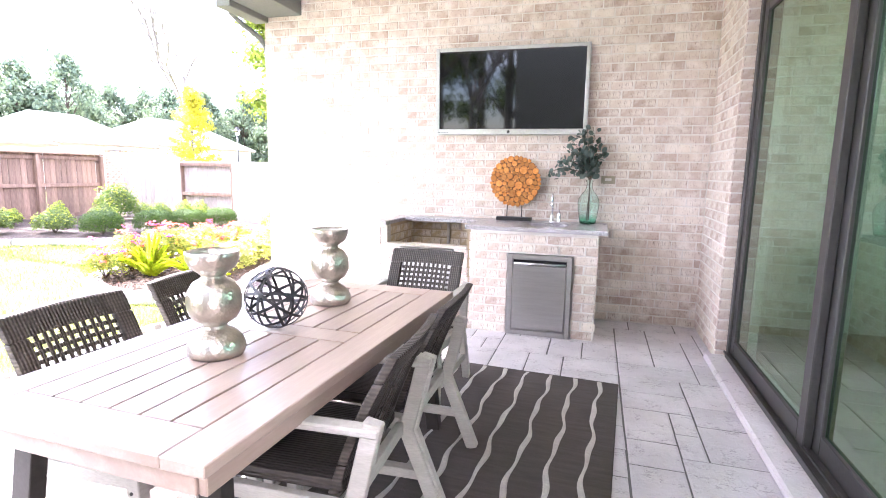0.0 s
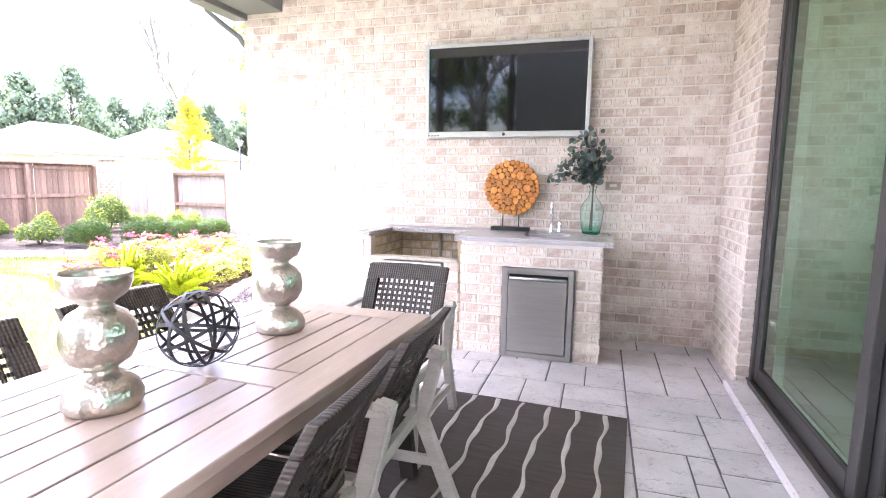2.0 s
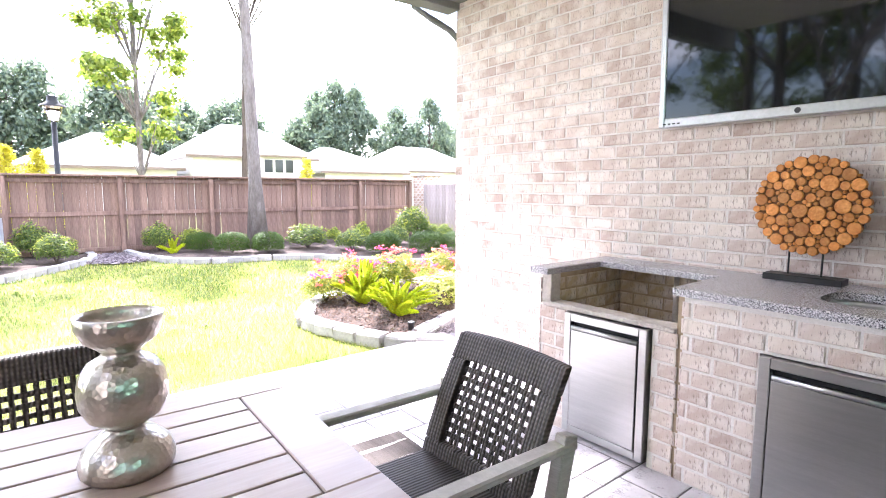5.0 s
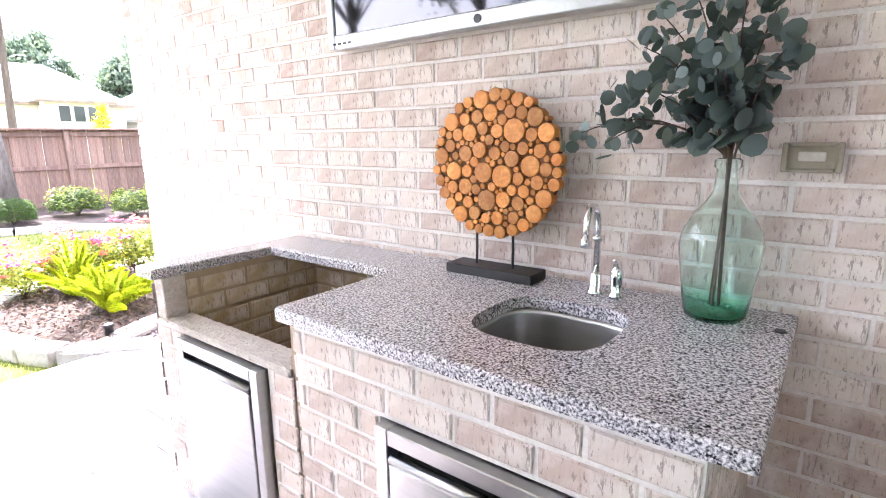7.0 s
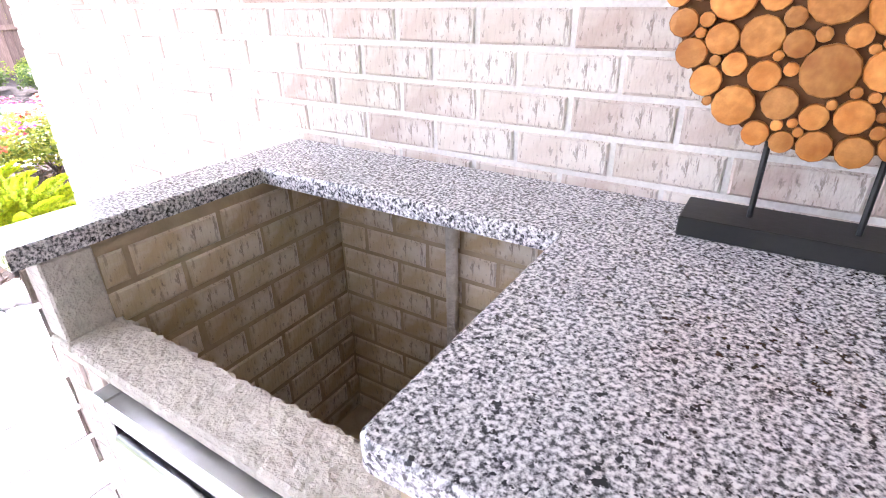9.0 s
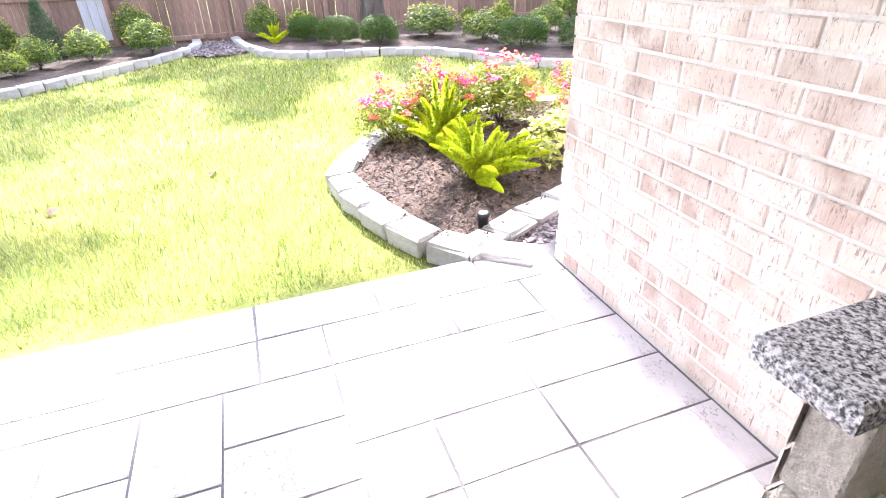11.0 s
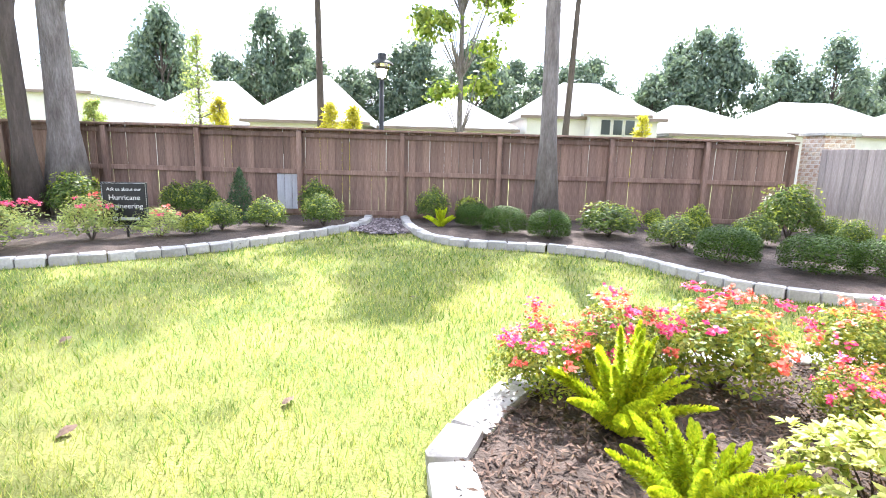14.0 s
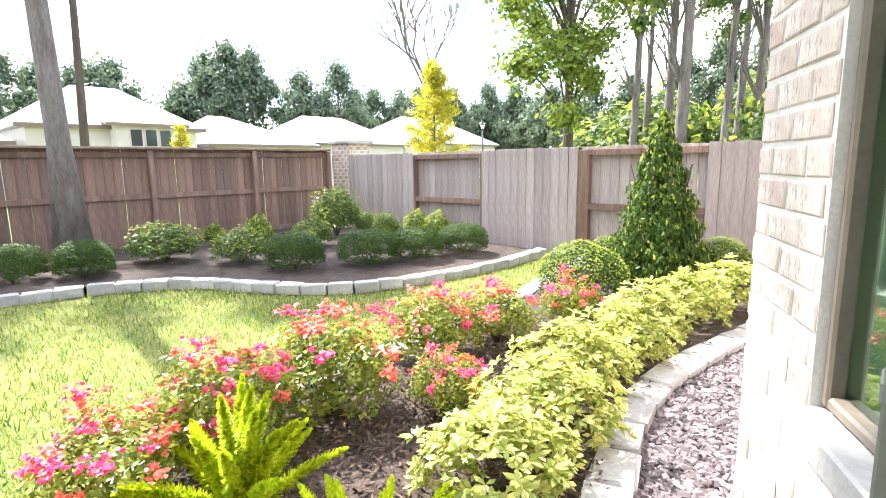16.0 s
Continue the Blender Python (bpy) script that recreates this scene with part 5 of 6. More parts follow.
tagged(bpy.data.objects["mulch_chips"], "shredded brown bark chips on the bed", "mulch", "", "stuff")


def chip_pile(name, poly, n, size, z, label, rng):
    vs, fs = [], []
    for x, y in scatter(poly, n, rng):
        c = Vector((x, y, z + rng.uniform(0, 0.02)))
        s = size * rng.uniform(0.5, 1.3)
        q = Euler((rng.uniform(-0.5, 0.5), rng.uniform(-0.5, 0.5), rng.uniform(0, 6.28))).to_matrix()
        w, t = rng.uniform(0.45, 0.9), rng.uniform(0.18, 0.35)
        n0 = len(vs)
        for sx, sy, sz in ((-1, -.6, -1), (.9, -1, -1), (1, .8, -1), (-.7, 1, -1), (-.8, -.5, 1), (.7, -.8, 1), (.8, .6, 1), (-.5, .8, 1)):
            vs.append(c + q @ Vector((sx * s / 2, sy * s * w / 2, sz * s * t / 2)))
        fs += [tuple(n0 + i for i in f) for f in ((0, 3, 2, 1), (4, 5, 6, 7), (0, 1, 5, 4), (1, 2, 6, 5), (2, 3, 7, 6), (3, 0, 4, 7))]
    ob = mesh_ob(name, vs, fs, M["chip"])
    return tagged(ob, label, "gravel", "", "stuff")


def chip_mat():
    m, n, l, b = mat_base("slate_chip", 0.8, 0, 0.35)
    g = n.new("ShaderNodeNewGeometry")
    r = ramp(n, l, g.outputs["Random Per Island"], ((0.0, (0.07, 0.055, 0.06)), (0.5, (0.155, 0.125, 0.13)), (1.0, (0.28, 0.24, 0.24))))
    no = noise_node(n, l, 60, 3)
    l.new(mix(n, l, r.outputs[0], no.outputs["Fac"], 0.25, 'OVERLAY'), b.inputs["Base Color"])
    bump(n, l, b, no.outputs["Fac"], 0.4, 0.004)
    return m


M["chip"] = chip_mat()
chip_pile("slate_chips", [p for p in P_CHIPS if p[1] < 4.0], 6500, 0.05, -0.04, "grey and rust slate chips beside the wall", rng_c)
chip_pile("gap_gravel", P_GAP, 1100, 0.06, -0.055, "pale grey gravel between the beds", rng_c)

# lawn blades, thick where the walk passes nearest
bx, by = [], []
while len(bx) < 120000:
    d = rng_c.exponential(3.2, 40000) + 0.15
    x = -3.72 - d
    y = rng_c.uniform(-9.5, 5.8, 40000)
    keep = (x > -13.0)
    bx += list(x[keep]); by += list(y[keep])
bx, by = np.array(bx[:150000]), np.array(by[:150000])


def inside_np(poly, x, y):
    c = np.zeros(len(x), bool)
    for (x0, y0), (x1, y1) in zip(poly, poly[1:] + poly[:1]):
        if y0 == y1:
            continue
        hit = ((y0 > y) != (y1 > y)) & (x < (x1 - x0) * (y - y0) / (y1 - y0) + x0)
        c ^= hit
    return c


free = ~(inside_np(P_ISLAND, bx, by) | inside_np(P_RIGHT, bx, by) | inside_np(P_LEFT, bx, by) | inside_np(P_GAP, bx, by) | inside_np(P_CHIPS, bx, by))
bx, by = bx[free], by[free]
nb = len(bx)
hgt = rng_c.uniform(0.022, 0.05, nb)
ang = rng_c.uniform(0, 6.283, nb)
lean = rng_c.normal(0, 0.018, (nb, 2))
wd = 0.0022 + 0.0011 * np.maximum(0, -bx - 4.5)
ux, uy = np.cos(ang) * wd, np.sin(ang) * wd
zero = np.full(nb, LAWN - 0.012)
v0 = np.stack([bx - ux, by - uy, zero], 1)
v1 = np.stack([bx + ux, by + uy, zero], 1)
v2 = np.stack([bx + lean[:, 0] + ux * 0.3, by + lean[:, 1] + uy * 0.3, LAWN + hgt], 1)
v3 = np.stack([bx + lean[:, 0] - ux * 0.3, by + lean[:, 1] - uy * 0.3, LAWN + hgt], 1)
grass = quad_mesh("grass", np.stack([v0, v1, v2, v3], 1).reshape(-1, 3), M["blade"])
tagged(grass, "short yellow-green lawn grass blades", "grass", "", "stuff")

# planting
for x, y, w, h in ((-12.1, -0.05, 0.62, 0.42), (-11.45, 0.40, 0.72, 0.44), (-11.1, 1.05, 0.70, 0.44), (-9.45, 2.95, 0.78, 0.46), (-8.9, 3.72, 0.80, 0.46), (-8.7, 4.42, 0.76, 0.44), (-8.5, 5.2, 0.78, 0.42)):
    shrub("box", x, y, w, h, 0.0, x * 50)
for x, y, w, h in ((-11.4, 2.1, 0.95, 0.52), (-10.4, 2.72, 0.72, 0.46), (-12.85, -0.75, 0.6, 0.58), (-11.6, 5.25, 0.95, 0.85), (-10.85, 4.2, 0.66, 0.45), (-10.4, 5.4, 0.5, 0.45), (-11.3, 5.75, 0.45, 0.4), (-10.2, 3.6, 0.5, 0.34),
                   (-12.3, -6.95, 0.85, 0.72), (-12.6, -4.95, 0.70, 0.62), (-11.2, -4.05, 0.55, 0.42), (-11.5, -3.45, 0.62, 0.46), (-11.9, -2.62, 0.64, 0.50), (-13.0, -2.95, 0.62, 0.66), (-13.0, -5.6, 0.5, 0.55)):
    shrub("haw", x, y, w, h, 0.0, y * 77)
for x, y, w, h in ((-12.3, 3.25, 0.36, 0.34), (-11.3, 3.5, 0.42, 0.5), (-12.9, -0.05, 0.5, 0.42), (-10.1, 5.85, 0.42, 0.46), (-9.65, 5.9, 0.42, 0.46), (-10.6, -4.2, 0.4, 0.3)):
    shrub("yellow", x, y, w, h, 0.0, y * 31)
for x, y, w, h in ((-12.2, -9.7, 1.7, 1.15), (-12.5, -8.9, 1.1, 1.0)):
    shrub("pale", x, y, w, h, 0.0, y * 31)
for x, y, w, h in ((-9.5, -8.9, 1.15, 0.62), (-9.35, -7.5, 1.1, 0.52), (-9.35, -6.15, 1.2, 0.62), (-10.1, -5.35, 0.8, 0.58), (-10.4, -4.6, 0.75, 0.42), (-9.9, -10.2, 1.2, 0.7)):
    shrub("rose_far", x, y, w, h, 0.0, y * 31)
for x, y, w, h, r in ((-5.74, -0.22, 0.58, 0.40, 0), (-5.80, 0.22, 0.60, 0.48, 90), (-5.78, 0.78, 0.74, 0.50, 200), (-5.36, 1.24, 0.42, 0.30, 40), (-5.92, 1.72, 0.62, 0.44, 130), (-5.78, 2.28, 0.62, 0.40, 260), (-5.50, 2.86, 0.46, 0.40, 310)):
    shrub("rose", x, y, w, h, 0.0, r)
for x, y, w, h, r in ((-4.72, 0.80, 0.56, 0.34, 0), (-4.80, 1.30, 0.60, 0.38, 70), (-4.96, 1.84, 0.58, 0.40, 160), (-4.92, 2.42, 0.56, 0.38, 250), (-4.98, 3.02, 0.56, 0.40, 20), (-4.84, 3.6, 0.56, 0.42, 110), (-4.68, 4.15, 0.60, 0.44, 200)):
    shrub("pitto", x, y, w, h, 0.0, r)
shrub("ball", -5.75, 3.55, 0.80, 0.56)
shrub("ball", -6.15, 5.0, 0.55, 0.42, 0.0, 50)
shrub("ball", -5.05, 5.35, 0.62, 0.46, 0.0, 90)
shrub("holly", -5.60, 5.02, 1.05, 1.80)
shrub("holly", -11.9, -8.15, 0.85, 1.95, 0.0, 40)
shrub("juniper", -12.35, -4.15, 0.62, 0.92)


def foxtail(x, y, n, reach, height, seed):
    """A foxtail fern: arching bottle-brush fronds from one crown."""
    rng = np.random.default_rng(seed)
    root = thing("foxtail_fern", pose(x, y, 0.0), "bright yellow-green foxtail fern in dark mulch", "fern", "foxtail ferns")
    for k in range(n):
        a = 2 * math.pi * k / n * 2.4 + rng.uniform(-0.3, 0.3)
        out = reach * rng.uniform(0.15, 1.0)
        hz = height * rng.uniform(0.65, 1.0) * (1.12 - 0.70 * out / reach)
        m = 900
        t = rng.uniform(0.04, 1, m)
        curve = np.stack([out * t ** 1.1 * math.cos(a), out * t ** 1.1 * math.sin(a), hz * (1.35 * t - 0.35 * t * t * (1 + out))], 1)
        rad = 0.034 * np.clip(t * 6, 0.2, 1) * (1.0 - t) ** 0.45
        d = rng.normal(size=(m, 3))
        d /= np.linalg.norm(d, axis=1, keepdims=True)
        tang = np.stack([np.full(m, out * math.cos(a)), np.full(m, out * math.sin(a)), hz * (1.35 - 0.7 * t)], 1)
        tang /= np.linalg.norm(tang, axis=1, keepdims=True)
        tip = curve + d * rad[:, None] * 1.5 + tang * 0.014
        s = np.cross(d, tang)
        s /= np.linalg.norm(s, axis=1, keepdims=True) + 1e-9
        w = 0.0062
        v = np.stack([curve - s * w, curve + s * w, tip + s * w * 0.5, tip - s * w * 0.5], 1).reshape(-1, 3)
        quad_mesh("frond", v, M["fern_leaf"], root)
    return root


foxtail(-5.34, 0.06, 26, 0.40, 0.66, 1)
foxtail(-4.62, 0.06, 30, 0.55, 0.52, 12)
foxtail(-12.1, -0.62, 14, 0.32, 0.42, 3)
bed_light = thing("bed_light", pose(-3.98, -0.19, 0.01), "small dark round garden light in the mulch", "lamp")
part("body", lathe([(0, 0), (0.03, 0), (0.03, 0.06), (0.036, 0.064), (0.036, 0.08), (0.03, 0.085), (0, 0.085)], 16), M["black"], bed_light, "", True)
part("lens", lathe([(0, 0.0855), (0.024, 0.0855), (0, 0.088)], 14), M["silver"], bed_light)
rng_l = np.random.default_rng(4)
for x, y in ((-5.73, -1.63), (-8.98, -0.56), (-7.83, -1.0), (-9.85, -0.1), (-6.6, -3.4), (-5.4, -2.6)):
    lf_ = thing("fallen_leaf", pose(x, y, LAWN + 0.03, rng_l.uniform(-15, 15), rng_l.uniform(-15, 15), rng_l.uniform(0, 360)), "dry brown leaf fallen on the lawn", "leaf", "fallen leaves")
    bm = bmesh.new()
    c = bm.verts.new((0, 0, 0.012))
    ring = [bm.verts.new((0.045 * math.cos(a) * (1 + 0.35 * math.sin(3 * a)), 0.03 * math.sin(a), 0.006 * math.sin(2 * a))) for a in [2 * math.pi * i / 14 for i in range(14)]]
    for i in range(14):
        bm.faces.new((c, ring[i], ring[(i + 1) % 14]))
    part("blade", bm, M["straw"], lf_)

# sign and utility box in the far bed
M["white_paint"] = grained("white_lettering", (0.74, 0.74, 0.73), (0.8, 0.8, 0.79), 8, rough=0.6)
sign = thing("yard_sign", pose(-10.32, -5.0, 0.0, 0, 0, 98), "black yard sign with white lettering on a stake", "sign")
part("board", box(-0.29, 0.29, -0.012, 0.012, 0.16, 0.77, 0.003), M["black"], sign)
part("rim", tube([(-0.275, -0.0135, 0.175), (0.275, -0.0135, 0.175), (0.275, -0.0135, 0.755), (-0.275, -0.0135, 0.755), (-0.275, -0.0135, 0.178)], 0.0022, 5), M["white_paint"], sign, "thin white border line")
part("stake", box(-0.015, 0.015, 0.012, 0.03, -0.08, 0.7, 0.003), M["black"], sign)


def lettering(text, size, z, parent):
    cu = bpy.data.curves.new("lettering", 'FONT')
    cu.body, cu.size, cu.align_x, cu.extrude = text, size, 'CENTER', 0.001
    ob = new("lettering_source", cu)
    me = bpy.data.meshes.new_from_object(ob.evaluated_get(bpy.context.evaluated_depsgraph_get()))
    bpy.data.objects.remove(ob)
    me.materials.clear()
    me.materials.append(M["white_paint"])
    t = new("lettering", me)
    t.parent = parent
    t.matrix_basis = pose(0, -0.0145, z, 90)


lettering("Ask us about our", 0.062, 0.655, sign)
lettering("Hurricane", 0.098, 0.53, sign)
lettering("Engineering", 0.098, 0.415, sign)
part("emblem", lathe([(0.018, 0), (0.034, 0), (0.034, 0.002), (0.018, 0.002)], 20), M["white_paint"], sign, "round white emblem").matrix_basis = pose(-0.13, -0.0125, 0.27, 90)
part("bar", box(-0.08, 0.17, -0.0145, -0.012, 0.25, 0.29), M["white_paint"], sign, "white bar of lettering")


# ---- fences ----
def board_data(width, height, seed, material):
    rr = random.Random(seed)
    bm = box(0, width, -0.009, 0.009, 0, height, 0.003)
    for v in bm.verts:
        if v.co.z > height - 0.01:
            v.co.z += rr.uniform(-0.008, 0.008)
    me = bpy.data.meshes.new("board")
    bm.to_mesh(me)
    bm.free()
    me.materials.append(material)
    return me


FX, FZ = -13.42, 1.66
fence_side = thing("side_fence", pose(FX, 0, LAWN), "weathered brown cedar fence with posts and rails", "fence")
boards = [board_data(0.138, 1.70, k, M["fence"]) for k in range(4)]
rr_f = random.Random(2)
y = -18.0
while y < 6.35:
    ob = new("board", boards[rr_f.randrange(4)])
    ob.parent = fence_side
    ob.matrix_basis = pose(rr_f.uniform(-0.004, 0.004), y, 0.02, 0, rr_f.uniform(-0.3, 0.3), 90)
    y += 0.138 + rr_f.choice((0.001, 0.002, 0.003, 0.005, 0.010))
M["bleached"] = grained("bleached_board", (0.42, 0.42, 0.44), (0.56, 0.56, 0.58), 4, (3, 3, 0.4), rough=0.9, relief=0.4, dist=0.003, fine=24, piece=0.12)
# bleached patch on the fence, built from thin boards added in front
for y in (-3.79, -3.645, -3.50):
    part("repair_board", box(0.0135, 0.026, y, y + 0.14, 0.195, 0.875, 0.003), M["bleached"], fence_side, "bleached grey patch of the fence, added as thin boards")
for y in (-17.9, -16.1, -14.3, -12.5, -10.7, -8.85, -6.98, -5.25, -3.33, -1.36, 0.52, 2.72, 4.62, 6.38):
    part("post", box(0.055, 0.145, y - 0.045, y + 0.045, 0, 1.70, 0.005), M["fence"], fence_side)
for z, d in ((0.10, 0.09), (0.88, 0.09), (1.58, 0.09)):
    part("rail", box(0.010, 0.055, -18.0, 6.42, z, z + d, 0.004), M["fence"], fence_side)
part("cap", box(-0.05, 0.16, -18.0, 6.43, 1.715, 1.755, 0.006), M["fence"], fence_side, "flat cap board")

BY = 6.2
fence_back = thing("back_fence", pose(0, BY, LAWN), "cedar fence with recessed framed panels, sunlight in its pale colour", "fence")
boards2 = [board_data(0.138, 1.58, 20 + k, M["fence_sunlit"]) for k in range(4)]
x = -12.35
while x < -1.5:
    recess = (-10.55 < x + 0.07 < -8.92) or (-7.12 < x + 0.07 < -5.42)
    ob = new("board", boards2[rr_f.randrange(4)])
    ob.parent = fence_back
    ob.matrix_basis = pose(x, 0.13 if recess else rr_f.uniform(-0.003, 0.003), 0.02 + rr_f.uniform(-0.006, 0.006), 0, rr_f.uniform(-0.3, 0.3), 0)
    x += 0.138 + rr_f.choice((0.002, 0.004, 0.008))
for x0, x1 in ((-10.52, -8.90), (-7.08, -5.38)):
    for z in (0.20, 0.72, 1.48):
        part("rail", box(x0 + 0.01, x1 - 0.01, 0.02, 0.11, z, z + 0.085, 0.004), M["fence"], fence_back)
    for xx, xe in ((x0 - 0.14, x0 + 0.06), (x1 - 0.06, x1 + 0.14)):
        part("post", box(xx, xe, 0.015, 0.115, 0, 1.56, 0.004), M["fence"], fence_back)

pillar = thing("brick_pillar", pose(-13.0, 6.78, LAWN), "tan brick fence pillar with a stone cap", "pillar")
core = part("core", box(-0.29, 0.29, -0.29, 0.29, 0, 1.86), M["mortar"], pillar)
part("cap", box(-0.36, 0.36, -0.36, 0.36, 1.86, 1.94, 0.015), M["stone"], pillar, "flat stone cap")
for o, al, ou in (((-0.30, -0.29, 0), (1, 0, 0), (0, -1, 0)), ((0.29, -0.30, 0), (0, 1, 0), (1, 0, 0))):
    lay(core, o, al, ou, 0.60, 1.86, material=M["pillar"])

# ---- houses beyond the fences ----
M["dark_glass"], _, _, _b = mat_base("dark_window", 0.08, 0, 0.6)
_b.inputs["Base Color"].default_value = (0.03, 0.035, 0.035, 1)
M["house_trim"] = grained("brown_trim", (0.20, 0.15, 0.12), (0.26, 0.20, 0.16), 3, rough=0.7)


def hip_house(y0, y1, eave, ridge, ridge0, ridge1, x=-30.0, deep=9.0, label="pale house with a light hipped roof behind the fence"):
    h = thing("house", pose(x, 0, LAWN), label, "house", "houses behind the fence")
    wall = part("wall", box(-deep, -0.3, y0 + 0.4, y1 - 0.4, 0, eave - LAWN), M["siding"], h)
    e, r = eave - LAWN, ridge - LAWN
    vs = [(0, y0, e), (0, y1, e), (-deep - 0.3, y1, e), (-deep - 0.3, y0, e), (-deep / 2, ridge0, r), (-deep / 2, ridge1, r)]
    vs += [(a, b, c - 0.16) for a, b, c in vs[:4]]
    fs = [(0, 1, 5, 4), (1, 2, 5), (2, 3, 4, 5), (3, 0, 4), (0, 6, 7, 1), (1, 7, 8, 2), (2, 8, 9, 3), (3, 9, 6, 0), (6, 9, 8, 7)]
    roof = mesh_ob("roof", vs, fs, M["roof"], h)
    part("fascia", box(-0.005, 0.03, y0, y1, e - 0.17, e - 0.02), M["house_trim"], h)
    for k in range(2):
        yy = y0 + (y1 - y0) * (0.3 + 0.4 * k)
        w = part("window", box(-0.32, -0.26, yy - 0.6, yy + 0.6, 0.9, 2.1), M["siding"], h)
        part("pane", box(-0.27, -0.25, yy - 0.5, yy + 0.5, 1.0, 2.0), M["dark_glass"], w)
    return h


hip_house(-10.2, -3.75, 2.62, 5.35, -6.9, -6.6)
hip_house(-3.5, 4.0, 2.52, 4.5, 0.2, 0.9, -31)
big = hip_house(3.9, 11.6, 3.25, 5.45, 7.1, 9.1, -30.5, 9, "two-storey pale house with a dormer behind the fence")
part("front_gable", box(-3.0, 0.6, 7.35, 10.1, 0, 3.55), M["siding"], big)
vs = [(0.85, 6.9, 3.42), (0.85, 10.4, 3.42), (-4.0, 9.6, 4.65), (-4.0, 7.4, 4.65), (0.85, 6.9, 3.28), (0.85, 10.4, 3.28), (-4.0, 9.6, 4.3), (-4.0, 7.4, 4.3)]
mesh_ob("dormer_roof", vs, [(0, 1, 2, 3), (4, 7, 6, 5), (0, 4, 5, 1), (1, 5, 6, 2), (2, 6, 7, 3), (3, 7, 4, 0)], M["roof"], big)
part("dormer_fascia", box(0.86, 0.9, 6.9, 10.4, 3.28, 3.42), M["house_trim"], big)
for k in range(3):
    w = part("window", box(0.6, 0.66, 7.85 + 0.62 * k, 8.40 + 0.62 * k, 2.35, 3.20), M["siding"], big)
    part("pane", box(0.655, 0.68, 7.90 + 0.62 * k, 8.35 + 0.62 * k, 2.42, 3.14), M["dark_glass"], w)
hip_house(11.7, 18.5, 2.55, 4.35, 13.8, 14.8, -30.5)
hip_house(19.0, 28.5, 2.85, 5.0, 22, 25.5, -33)
hip_house(29.0, 42, 3.1, 5.6, 33, 38, -34)
hip_house(-17.5, -10.6, 2.4, 5.2, -14.5, -13, -33)
left_house = hip_house(-27.5, -18.5, 3.9, 5.6, -24, -21.5, -32, 9, "two-storey cream house seen between the trunks")
for yy in (-25.6, -23.9, -20.6):
    w = part("window", box(-0.3, -0.24, yy - 0.5, yy + 0.5, 2.55, 3.7), M["siding"], left_house)
    part("pane", box(-0.25, -0.22, yy - 0.42, yy + 0.42, 2.65, 3.6), M["dark_glass"], w)


def street_lamp(x, y, top, label):
    s = thing("street_lamp", pose(x, y, LAWN), label, "street lamp", "street lamps")
    t = top - LAWN
    part("pole", tube([(0, 0, 0), (0, 0, 0.4), (0, 0, t - 0.60)], 0.05, 10, True, [0.10, 0.075, 0.065]), M["black"], s, "", True)
    part("lantern", lathe([(0.07, t - 0.62), (0.13, t - 0.58), (0.24, t - 0.20), (0.0, t - 0.20)], 8), glass_mat("lamp_glass", (0.95, 0.85, 0.8)), s, "clear glass lantern")
    part("hood", lathe([(0.33, t - 0.21), (0.30, t - 0.16), (0.16, t - 0.08), (0.12, t), (0.14, t + 0.08), (0, t + 0.12)], 12), M["black"], s, "", True)
    return s


street_lamp(-18.5, -2.2, 3.85, "black post lantern beyond the side fence")
street_lamp(-30.0, 34.0, 4.7, "distant black post lantern between houses")


# ---- trees ----
def trunk_tube(bm, base, top, r0, r1, bend, rng, sides=12, n=9):
    b, t = Vector(base), Vector(top)
    pts, rad = [], []
    for i in range(n):
        f = i / (n - 1)
        p = b.lerp(t, f)
        p += Vector((math.sin(f * 3.1) * bend, math.sin(f * 4.3 + 1) * bend * 0.6, 0))
        pts.append(p)
        flare = 1 + 0.75 * max(0, 1 - f * n * 0.8) ** 2
        rad.append((r0 + (r1 - r0) * f) * flare)
    add_tube(bm, pts, r0, sides, True, rad)
    return pts


